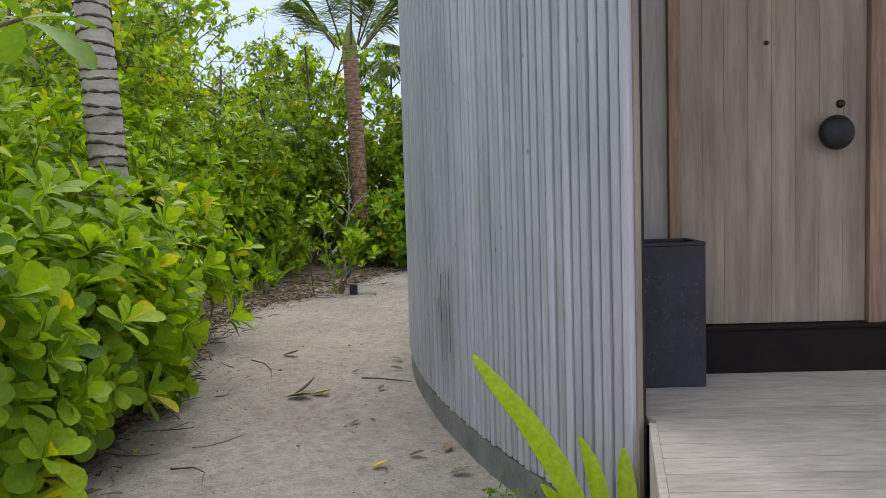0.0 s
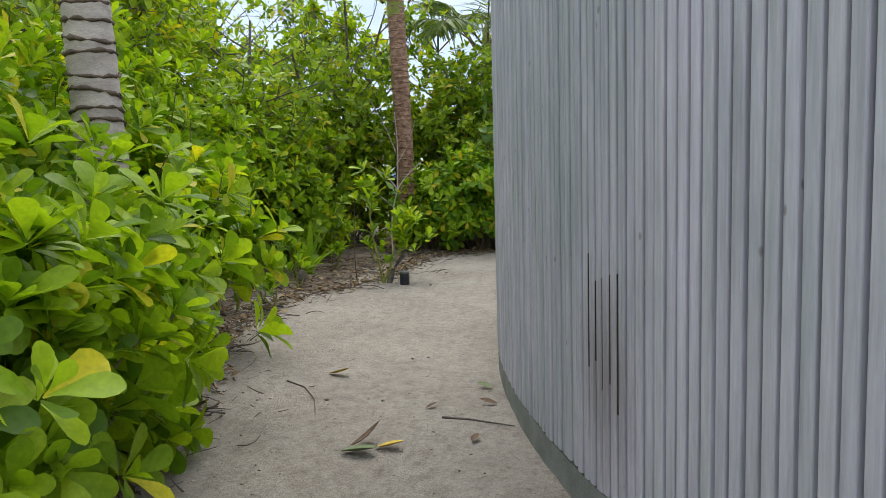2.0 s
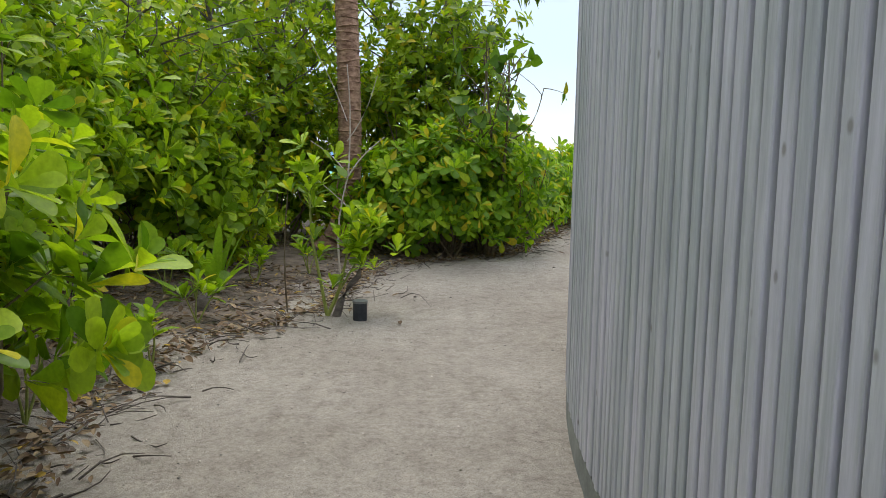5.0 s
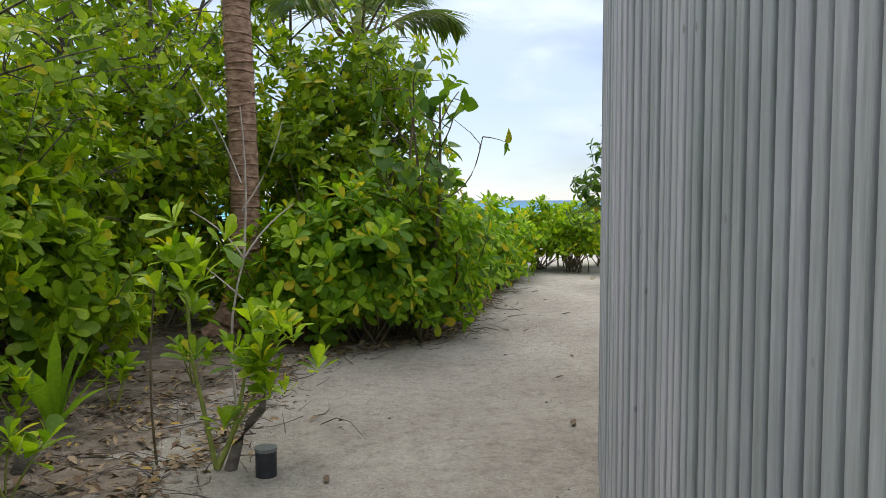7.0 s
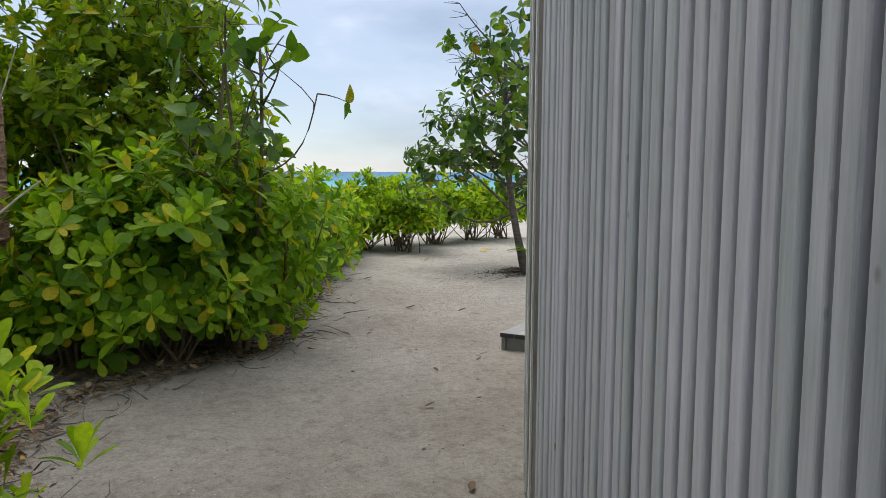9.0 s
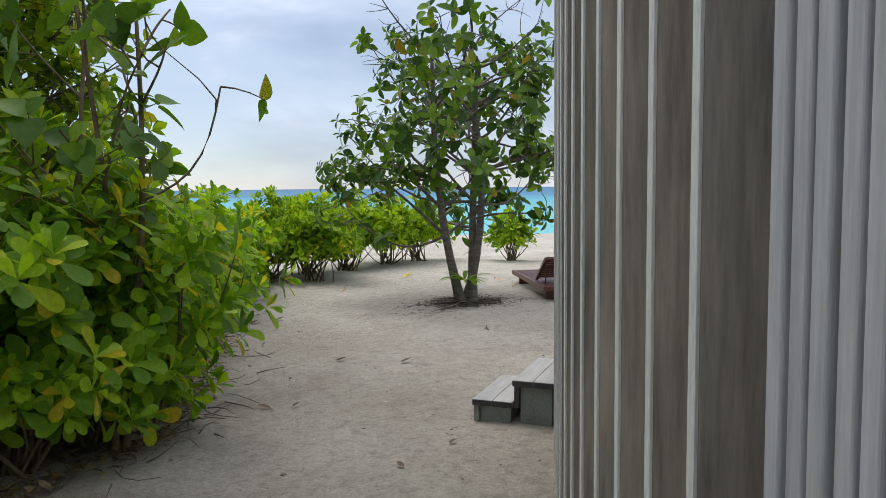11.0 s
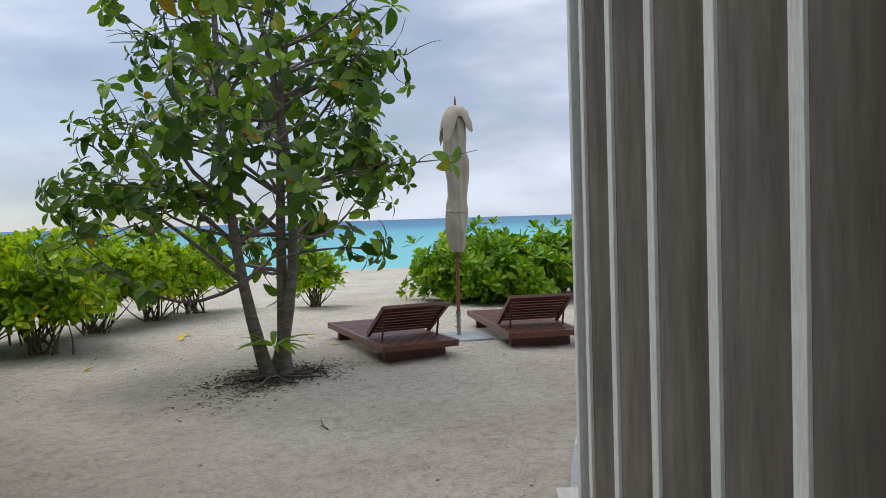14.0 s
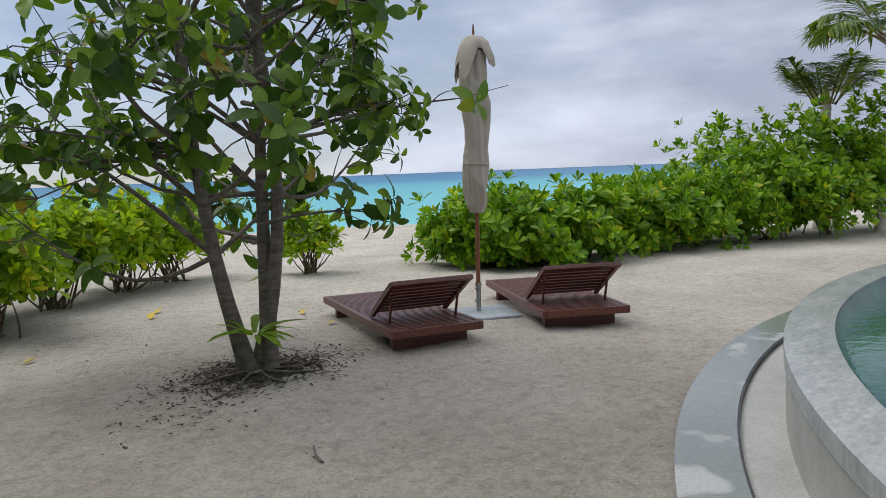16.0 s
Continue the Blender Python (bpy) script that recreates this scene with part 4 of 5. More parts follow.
# cap of draped canvas corners at the top
V, Q = [], []
for i, (rr, zz) in enumerate(((0.02, 3.04), (0.11, 3.01), (0.165, 2.92), (0.195, 2.82), (0.2, 2.73))):
    for j in range(32):
        a = 2 * math.pi * j / 32
        wav = 1 + (0.03 + 0.035 * i) * math.sin(4 * a + 0.6) + 0.02 * i * math.sin(9 * a)
        drop = 0.0 if i < 2 else -0.045 * (i - 1) * math.sin(4 * a + 0.6) - 0.03 * (i - 1) * math.sin(a - 0.8)
        V.append((rr * wav * math.cos(a), rr * wav * math.sin(a), zz + drop))
for i in range(4):
    for j in range(32):
        Q.append((i * 32 + j, i * 32 + (j + 1) % 32, i * 32 + 32 + (j + 1) % 32, i * 32 + 32 + j))
raw("vent_cap", V, Q, CANVAS, canopy, "loose canvas vent flap", True)
for z in (1.66,):
    v, q = tubes([([(0.14 * math.cos(a), 0.14 * math.sin(a), z + 0.012 * math.sin(a)) for a in np.linspace(0, 6.2, 16)], [0.007] * 16)], 6)
    raw("tie", v, q, CANVAS, canopy, "canvas tie strap", True)
tagged(part("umbrella_base_slab", boxed(-0.36, 0.36, -0.36, 0.36, -0.03, 0.012, 0.008, pose(9.08, 15.1, 0, 0, 0, 55)), PALEBASE), "flat wet blue-grey slab under the parasol", "base slab")

# ---- planting ----
HEDGE = "clipped naupaka shrubs beside the sandy path"
NAME = "naupaka_shrub"
LBL = "bright green naupaka shrub with glossy spoon-shaped leaves"
rng = np.random.default_rng(21)
# front row along the path: place, radius, height, whorls, leaves kept single
for x, y, r, h, n, k in ((-1.5, -2.9, 0.8, 2.3, 230, 60), (-1.5, -1.5, 0.8, 1.65, 270, 120), (-1.52, -0.3, 0.78, 1.5, 280, 250), (-1.72, 0.75, 0.74, 1.45, 280, 250), (-2.02, 1.9, 0.8, 1.5, 260, 150), (-2.3, 3.1, 0.8, 1.75, 250, 80),
                         (-2.9, 4.5, 0.7, 1.8, 190, 60), (-2.9, 9.3, 0.8, 1.7, 200, 0)):
    shrub(rng, x, y, r, h, int(n * 1.08), 0.192, NAME, LBL, "shrub", HEDGE, NAUPAKA, stems=18, single=k, ratio=0.54, open_=(0.3, 1.4), low=0.3 if y > 2.5 else 0.08, sprig=0.16)
for x, y, r, h, n, k in ((-0.55, 11.0, 0.75, 1.6, 230, 0), (0.2, 10.95, 0.75, 1.9, 280, 40), (0.75, 11.3, 0.8, 1.95, 310, 150), (1.02, 12.5, 0.78, 1.9, 330, 150), (1.5, 14.0, 0.8, 1.75, 320, 80), (2.4, 16.0, 0.85, 1.6, 320, 40), (3.0, 17.3, 0.85, 1.5, 280, 0), (3.6, 18.5, 0.8, 1.4, 240, 0)):
    shrub(rng, x, y, r, h, n, 0.175, NAME, "loose naupaka shrub with green and yellowing leaves on bare stems", "shrub", HEDGE, OLDLEAF, stems=34, single=k, open_=(0.3, 1.7), low=0.14, sprig=0.05)
# thicket behind
THICKET = "thicket behind the hedge"
for x, y, r, h, n in ((-2.7, -3.4, 1.1, 3.4, 420), (-2.7, -1.2, 1.1, 2.7, 460), (-2.9, 0.9, 1.1, 2.5, 460), (-3.2, 2.9, 1.15, 2.6, 420), (-3.6, 5.0, 1.2, 2.9, 400), (-3.6, 7.0, 1.15, 2.9, 380), (-3.5, 9.0, 1.15, 2.8, 360)):
    shrub(rng, x, y, r, h, n, 0.17, "thicket_bush", "tall bright green coastal bush behind the hedge", "bush", THICKET, NAUPAKA, "spoon", 9, 20, 0.46, 0.0, 0.02, (0.2, 1.4), 0.36 if y > 2 else 0.14)
for x, y, r, h, n in ((-4.3, 6.2, 1.3, 3.6, 420), (-4.2, 8.6, 1.3, 3.6, 420), (-3.3, 10.8, 1.3, 3.4, 460), (-2.4, 12.3, 1.2, 3.4, 460), (-1.2, 13.2, 1.3, 3.8, 330), (-0.2, 12.8, 1.2, 3.9, 290), (0.4, 14.0, 1.2, 3.2, 290), (0.9, 16.0, 1.3, 2.5, 300), (1.9, 18.4, 1.3, 1.9, 260)):
    shrub(rng, x, y, r, h, n, 0.155, "thicket_bush", "dense mid-green coastal bush behind the hedge", "bush", THICKET, JUNGLE, "blade", 9, 14, 0.5, 0.0, 0.02, (0.2, 1.5), 0.12)
# low undergrowth in the shade
for x, y, r, h, n in ((-2.7, 9.9, 0.8, 1.0, 130), (-3.6, 11.8, 1.0, 1.2, 140), (-2.3, 13.4, 1.0, 1.2, 140), (-1.3, 12.3, 0.7, 0.9, 90), (-4.8, 10.0, 1.0, 1.3, 120), (-3.4, 14.2, 1.1, 1.5, 130), (-5.2, 12.5, 1.1, 1.6, 130), (-0.3, 14.6, 1.0, 1.3, 120), (-5.6, 7.5, 1.0, 1.5, 110)):
    shrub(rng, x, y, r, h, n, 0.15, "undergrowth", "shaded low green undergrowth beneath the thicket", "undergrowth", "undergrowth beneath the thicket", JUNGLE, "blade", 8, 8, 0.45, 0.0, 0.012, (0.2, 1.5), 0.1)


def tree(rng, name, label, x, y, trunks, h, spread, n_tw, leafmat, leaf, kind="oval", per=6, bark=BARK, ratio=0.55, group="", base_z=0.0, crown_low=0.32, r0=0.05, open_=(0.5, 1.9), sink=(0.05, 0.5), leafed=1.0, tops=(), low_limbs=()):
    """Trunks that fork into limbs and twigs; whorls of leaves at the twig ends."""
    t = thing(name, label, "tree", pose(x, y, base_z), group)
    limbs, tips, ways = [], [], []
    for k in range(trunks):
        a = 6.28 * k / trunks + rng.uniform(-0.4, 0.4)
        foot = np.array([1.5 * r0 * math.cos(a), 1.5 * r0 * math.sin(a), -0.08]) * (0 if trunks == 1 else 1)
        top = np.array([spread * 0.3 * math.cos(a), spread * 0.3 * math.sin(a), h * rng.uniform(0.62, 0.8)])
        if tops:
            foot, top = np.array(tops[k][0] + (-0.08,)), np.array(tops[k][1])
        tr = bowed(rng, foot, top, 10, 0.03 if tops else 0.05)
        rad = np.linspace(r0, r0 * 0.42, 10) * (1 + (0.35 * np.exp(-np.arange(10) * 1.2) if tops else 0.0))
        v, q = tubes([(tr, rad)], 10)
        raw("trunk", v, q, bark, t, "", True)
        nl = max(6, n_tw // (trunks * 9))
        for i in range(nl):
            f = rng.uniform(crown_low, 1.0)
            p0 = tr[int(f * 9)]
            az = rng.uniform(0, 6.28)
            reach = spread * rng.uniform(0.5, 1.0) * (1.1 - 0.45 * f)
            if tops and math.cos(az) * 0.66 - math.sin(az) * 0.75 > 0:
                reach *= 0.88
            p1 = p0 + np.array([math.cos(az) * reach, math.sin(az) * reach, h * rng.uniform(0.02, 0.24)])
            lb = bowed(rng, p0, p1, 8, 0.1)
            lv, lq = tubes([(lb, np.linspace(r0 * 0.36, 0.006, 8))], 6)
            raw("limb", lv, lq, bark, t, "", True)
            for j in range(n_tw // (nl * trunks)):
                s = lb[rng.integers(4 if tops else 2, 8)]
                d = unit(np.array([math.cos(az), math.sin(az), 0.3]) + rng.normal(0, 0.7, 3))
                e = s + d * rng.uniform(0.15, 0.5)
                limbs.append((bowed(rng, s, e, 4, 0.1), np.linspace(0.007, 0.003, 4)))
                tips.append(e)
                ways.append(d + np.array([0, 0, 0.25]))
    for p0, p1, many in low_limbs:
        lb = bowed(rng, p0, p1, 9, 0.1)
        lv, lq = tubes([(lb, np.linspace(r0 * 0.32, 0.006, 9))], 6)
        raw("limb", lv, lq, bark, t, "", True)
        for j in range(many):
            s = lb[rng.integers(4, 9)]
            d = unit(unit(lb[-1] - lb[0]) + rng.normal(0, 0.6, 3))
            e = s + d * rng.uniform(0.1, 0.36)
            limbs.append((bowed(rng, s, e, 4, 0.1), np.linspace(0.007, 0.003, 4)))
            tips.append(e)
            ways.append(d + np.array([0, 0, -0.1]))
    v, q = tubes(limbs, 5)
    tagged(raw("twigwork", v, q, bark, t, "", True), kind="stuff")
    tips, ways = np.array(tips), np.array(ways)
    if leafed < 1.0:
        keep = rng.uniform(0, 1, len(tips)) < np.where(tips[:, 2] > h * 0.72, leafed * 0.55, leafed * 1.2)
        tips, ways = tips[keep], ways[keep]
    v, q = rosettes(rng, tips, ways, per, leaf, ratio, open_, kind, sink)
    tagged(raw("crown", v, q, leafmat, t), kind="stuff")
    return t


rng = np.random.default_rng(33)
for x, y, h, sp in ((-4.6, -1.6, 5.4, 2.0), (-5.0, 1.6, 5.2, 2.0), (-5.2, 4.4, 5.4, 2.2), (-4.9, 7.4, 6.2, 2.1), (-4.2, 10.0, 6.4, 2.1), (-3.0, 12.4, 6.4, 2.1), (-1.3, 14.6, 6.6, 2.0), (0.2, 13.2, 4.7, 1.3), (-5.9, 13.0, 7.4, 2.6), (-5.6, 8.8, 6.8, 2.3), (-6.4, 10.8, 7.2, 2.5), (-5.8, 6.0, 6.2, 2.2), (-3.6, 15.5, 7.6, 2.6)):
    tree(rng, "coastal_tree", "leafy green coastal tree rising above the thicket", x, y, 2, h, sp, 500, JUNGLE, 0.16, "blade", 7, BARK, 0.55, "trees behind the thicket", 0, 0.22)
rng = np.random.default_rng(8)
tree(rng, "fig_tree", "three-stemmed grey-barked tree with dark oval leaves on bare sand", 6.23, 15.2, 3, 5.2, 2.3, 510, FIGLEAF, 0.174, "oval", 6, BARK, 0.58, "", -0.02, 0.36, 0.07, (0.6, 2.2), (0.15, 0.7), 0.62,
     (((-0.05, 0.04), (-0.34, 0.34, 3.8)), ((0.02, 0.05), (0.02, 0.12, 3.9)), ((0.07, -0.05), (0.14, -0.12, 3.5))),
     (((0.05, -0.05, 1.2), (0.62, -0.72, 1.3), 7), ((-0.2, 0.15, 1.75), (-1.35, 0.75, 1.5), 12), ((0.1, -0.1, 2.4), (0.66, -0.78, 2.15), 12), ((0.0, 0.0, 2.2), (-0.5, -1.2, 2.2), 12), ((0.1, 0.0, 2.7), (0.68, -0.68, 3.0), 14)))
rng = np.random.default_rng(19)
tree(rng, "hibiscus_tree", "slender beach hibiscus with large round leaves above the hedge", 0.8, 11.0, 3, 3.5, 0.75, 44, HIBISCUS, 0.185, "round", 3, STEM, 0.9, "", 0, 0.5, 0.028)

# low shrubs towards the sea, bare stems beneath
SEAROW = "low naupaka shrubs along the beach"
rng = np.random.default_rng(51)
for x, y, r, h, n in ((4.7, 19.6, 0.8, 1.35, 190), (5.7, 20.1, 0.85, 1.4, 200), (6.7, 20.3, 0.85, 1.35, 200), (7.8, 20.8, 0.85, 1.35, 190), (8.9, 21.4, 0.8, 1.2, 170), (10.5, 19.9, 0.5, 1.0, 90), (5.4, 18.9, 0.75, 1.25, 170), (3.6, 19.8, 0.8, 1.3, 170)):
    shrub(rng, x, y, r * 1.05, h * 1.08, int(n * 1.7), 0.165, NAME, "low naupaka shrub with bare forked stems on pale sand", "shrub", SEAROW, NAUPAKA, "spoon", stems=20, low=0.33, sprig=0.03)
RIGHTROW = "dense naupaka hedge behind the loungers"
for x, y, r, h, n in ((12.6, 18.0, 1.0, 1.2, 520), (12.9, 17.0, 0.9, 1.12, 480), (14.1, 16.9, 1.0, 1.22, 520), (15.5, 16.5, 1.1, 1.22, 540), (14.0, 18.6, 1.1, 1.25, 420), (16.9, 16.0, 1.2, 1.32, 560), (18.4, 15.2, 1.3, 1.8, 620), (20.0, 14.6, 1.4, 2.75, 640), (18.0, 17.4, 1.4, 1.5, 480), (21.8, 13.6, 1.5, 3.1, 620), (20.4, 16.8, 1.5, 2.5, 480)):
    shrub(rng, x, y, r, h, int(n * 0.85), 0.19, NAME, "dense rounded naupaka shrub with fresh green leaves", "shrub", RIGHTROW, DENSE, "spoon", stems=8, low=0.05, sprig=0.0)


# ---- palms ----
def palm(rng, x, y, h, lean, r0, r1, label, bark, fronds, flen, rings=True, droop=0.9, foot=0.0, steep=0.5):
    t = thing("coconut_palm", label, "palm", pose(x, y, 0))
    k = 150 if rings else 40
    s = np.linspace(0, 1, k)
    pts = np.stack([lean[0] * s ** 1.3 + foot * (1 - np.exp(-s * h / 0.5)), lean[1] * s ** 1.3, h * s - 0.1], 1)
    rad = r1 + (r0 - r1) * (1 - s) ** 1.5 + 0.5 * r0 * np.exp(-s * h / 0.22)
    if rings:
        rad = rad * (1 + 0.035 * ((s * h / 0.17) % 1.0) + rng.normal(0, 0.008, k))
    v, q = tubes([(pts, rad)], 18)
    raw("trunk", v, q, bark, t, "", True)
    if rings:
        z = 0.25
        while z < h - 0.1:
            f = (z + 0.1) / h
            p = np.array([lean[0] * f ** 1.3 + foot * (1 - math.exp(-f * h / 0.5)), lean[1] * f ** 1.3, z])
            rr = float(np.interp(f, s, rad))
            tilt = rng.uniform(-0.03, 0.03, 2)
            loop = [(p[0] + math.cos(a) * rr, p[1] + math.sin(a) * rr, p[2] + tilt[0] * math.cos(a) + tilt[1] * math.sin(a) + rng.normal(0, 0.004)) for a in np.linspace(0, 6.283, 28)]
            v, q = tubes([(loop, np.abs(rng.normal(0.0095, 0.0045, 28)) + 0.002)], 5)
            raw("leaf_scar", v, q, SCAR if bark is PALMBARK else bark, t, "", True)
            z += rng.uniform(0.09, 0.15)
    top = pts[-1]
    sheath = [top + np.array([0.0, 0.0, z]) for z in (-0.3, -0.1, 0.1, 0.3, 0.5)]
    v, q = tubes([(sheath, [r1 * 0.95, r1 * 1.06, r1 * 0.95, r1 * 0.6, r1 * 0.2])], 12)
    raw("leaf_sheath", v, q, YOUNGSTEM, t, "yellow-green leaf sheath", True)
    for i in range(fronds):
        az = i * 2.4 + rng.uniform(-0.2, 0.2)
        el = rng.uniform(steep, 1.4)
        ln = flen * rng.uniform(0.8, 1.1)
        u = np.linspace(0, 1, 14)
        out = np.array([math.cos(az), math.sin(az), 0])
        mid = top + out * (np.sin(el * 0.2 + u * 1.0) * ln * 0.72)[:, None] * (1.5 - el * 0.6) + np.array([0, 0, 1]) * (ln * (u * math.sin(el) - droop * 0.55 * u ** 2.2))[:, None]
        fr_v, fr_q = tubes([(mid, np.linspace(0.024, 0.004, 14))], 6)
        rib = raw("frond", fr_v, fr_q, STEM, t, "", True)
        m = 46
        w = np.repeat(np.linspace(0.16, 0.99, m), 2)
        base = np.stack([np.interp(w, u, mid[:, c]) for c in range(3)], 1)
        tang = unit(np.stack([np.interp(w, u, np.gradient(mid[:, c])) for c in range(3)], 1))
        side = unit(np.cross(tang, np.array([[0, 0, 1.0]]))) * np.where(np.arange(2 * m) % 2 == 0, 1, -1)[:, None]
        way = unit(side * 0.8 + tang * 0.65 + rng.normal(0, 0.06, (2 * m, 3)) + np.array([0, 0, -0.12]))
        ll = ln * 0.34 * np.sin(math.pi * (0.12 + 0.86 * w)) ** 0.7 * rng.uniform(0.85, 1.1, 2 * m)
        v, q = leaves(base, way, np.tile(np.array([[0, 0, 1.0]]), (2 * m, 1)), ll, np.full(2 * m, 0.046), rng.uniform(0.15, 0.5, 2 * m), "strap", 0.3)
        tagged(raw("frond_blade", v, q, FROND, rib), kind="stuff")
    return t


rng = np.random.default_rng(77)
palm(rng, -2.1, 2.2, 6.8, (-0.4, 0.2), 0.185, 0.13, "tall coconut palm with a pale ringed trunk above the hedge", PALMBARK, 12, 2.6)
palm(rng, -1.55, 11.8, 4.7, (-0.12, -0.2), 0.18, 0.155, "young palm with a red-brown trunk beside the path", REDBARK, 11, 2.7, True, 0.55, 0.38, 0.85)
palm(rng, 22.2, 15.2, 2.9, (0.2, 0.0), 0.15, 0.12, "coconut palm rising behind the hedge", PALMBARK, 14, 1.9, False, 0.6, 0.0, 0.85)
palm(rng, 20.3, 13.5, 3.9, (0.3, -0.2), 0.15, 0.12, "coconut palm rising behind the hedge", PALMBARK, 14, 2.6, False, 0.8, 0.0, 0.3)
palm(rng, 0.15, 15.4, 4.4, (0.2, -0.3), 0.15, 0.12, "palm with yellow-green fronds deep in the thicket", PALMBARK, 11, 2.6, False, 0.9)

# ---- strap-leaved fern by the footing ----
rng = np.random.default_rng(14)
fern = thing("birds_nest_fern", "lime-green strap-leaved fern against the slatted wall", "fern", pose(1.64, -2.12, 0.03))
for az, el, ln in ((150, 64, 1.0), (120, 75, 0.55), (72, 76, 0.5), (25, 58, 0.52), (165, 62, 0.45), (-40, 60, 0.5), (250, 65, 0.4)):
    d = np.array([[math.cos(radians(az)) * math.cos(radians(el)), math.sin(radians(az)) * math.cos(radians(el)), math.sin(radians(el))]])
    up = np.array([[-math.cos(radians(az)) * math.sin(radians(el)), -math.sin(radians(az)) * math.sin(radians(el)), math.cos(radians(el))]])
    v, q = leaves(np.zeros((1, 3)) + d * 0.01, d, up + np.array([[0.0, -1.1, 0.0]]), np.array([ln]), np.array([0.1 if ln > 0.9 else 0.072]), np.array([0.34]), "fern", 0.35)
    v = v + np.stack([np.sin(v[:, 2] * 17 + az), np.cos(v[:, 2] * 14 + az), np.zeros(len(v))], 1) * 0.008
    raw("leaf", v, q, FERNLEAF, fern, "", True)

# ---- branch reaching over the path's start ----
rng = np.random.default_rng(15)
over = thing("overhanging_branch", "leafy naupaka branch leaning out of the hedge, large dark green leaves", "branch", pose(-1.3, -2.75, 1.3))
pts = bowed(rng, (0, 0, 0), (1.16, 0.2, 0.72), 8, 0.08)
v, q = tubes([(pts, np.linspace(0.016, 0.006, 8))], 8)
raw("stem", v, q, STEM, over, "", True)
for k in range(9):
    base = pts[-1 - k // 4]
    a, el, ln = k * 2.4, rng.uniform(-0.5, 0.5), rng.uniform(0.17, 0.25)
    d = np.array([[math.cos(a) * math.cos(el), math.sin(a) * math.cos(el), math.sin(el)]])
    v, q = leaves(np.array([base]), d, np.array([[0.1, -0.4, 1.0]]), np.array([ln]), np.array([ln * 0.5]), np.array([0.35]), "obovate", 0.3)
    raw("leaf", v, q, HIBISCUS, over, "", True)

# ---- pipe stub ----
stub = thing("pipe_stub", "short black plastic pipe standing in the sand", "pipe", pose(-0.67, 6.83, -0.05))
v, q = tubes([([(0, 0, 0), (0, 0, 0.2)], [0.062, 0.062]), ([(0, 0, 0.2), (0, 0, 0.02)], [0.055, 0.055])], 20)
raw("tube", v, q, BLACKPIPE, stub, "", True)
bm = bmesh.new()
bmesh.ops.create_cone(bm, cap_ends=True, segments=20, radius1=0.066, radius2=0.066, depth=0.02, matrix=pose(0, 0, 0.195))
part("cap", bm, CONCRETE, stub, "dull grey pipe cap")

# ---- leaf litter, twigs and fallen leaves ----
EDGE = np.array([(-1.05, -4.0), (-1.15, -1.2), (-1.3, 0.2), (-1.65, 2.0), (-2.1, 4.2), (-1.95, 5.9), (-1.3, 6.9), (-0.95, 8.2), (-0.85, 9.8), (0.05, 10.55), (1.0, 11.1), (1.65, 12.7), (2.4, 14.9), (3.3, 17.2)])
seg = np.linalg.norm(np.diff(EDGE, axis=0), axis=1)
run = np.concatenate([[0], np.cumsum(seg)])


def along_edge(rg, n, inner, outer):
    """Places scattered beside the hedge's foot, thinning out over the path."""
    u = rg.uniform(0, run[-1], n)
    p = np.stack([np.interp(u, run, EDGE[:, c]) for c in range(2)], 1)
    q = np.stack([np.interp(u + 0.05, run, EDGE[:, c]) for c in range(2)], 1)
    d = unit(q - p + 1e-6)
    off = np.where(rg.uniform(0, 1, n) < 0.8, rg.uniform(-inner, 0.05, n), np.abs(rg.normal(0, outer, n)))
    return p + np.stack([d[:, 1], -d[:, 0]], 1) * off[:, None]


rng = np.random.default_rng(61)
mx, my = np.meshgrid(np.arange(-7.0, 3.4, 0.09), np.arange(-4.0, 18.0, 0.09), indexing="ij")
wob = 0.22 * np.sin(2.3 * my + 1.1 * mx) + 0.14 * np.sin(5.1 * my - 3.0 * mx + 1.0) + 0.1 * np.sin(9.7 * my + 6.3 * mx) + rng.normal(0, 0.1, mx.shape)
inside = np.interp(my, EDGE[:, 1], EDGE[:, 0]) - mx - np.interp(my, (0.5, 3.5), (0.75, 0.32)) + wob
mz = ground_z(mx, my) + 0.03 * np.clip(inside / 0.35, -1.2, 0.9) + rng.normal(0, 0.006, mx.shape)
mi, mj = np.meshgrid(np.arange(mx.shape[0] - 1), np.arange(mx.shape[1] - 1), indexing="ij")
ma = mi * mx.shape[1] + mj
# leaf mould whose dark tones also carry the hedge's shade on the sand
MOULD_SHADE = mottled("leaf_mould_shade", (0.085, 0.063, 0.045), (0.31, 0.25, 0.2), 5.0, 0.95, 55.0, 0.9, None, 0.02)
tagged(raw("leaf_mould_shade", np.stack([mx, my, mz], -1).reshape(-1, 3), np.stack([ma, ma + mx.shape[1], ma + mx.shape[1] + 1, ma + 1], -1).reshape(-1, 4), MOULD_SHADE, None, "", True),
       "dark brown sheet of leaf mould and painted shade under the hedge", "leaf mould", kind="stuff")
n = 12500
p = along_edge(rng, n, 2.6, 0.14)
z = ground_z(p[:, 0], p[:, 1]) + rng.uniform(0.006, 0.06, n)
az = rng.uniform(0, 6.28, n)
way = np.stack([np.cos(az), np.sin(az), rng.uniform(-0.15, 0.25, n)], 1)
up = unit(np.stack([rng.normal(0, 0.35, n), rng.normal(0, 0.35, n), np.ones(n)], 1))
ln = rng.uniform(0.025, 0.1, n)
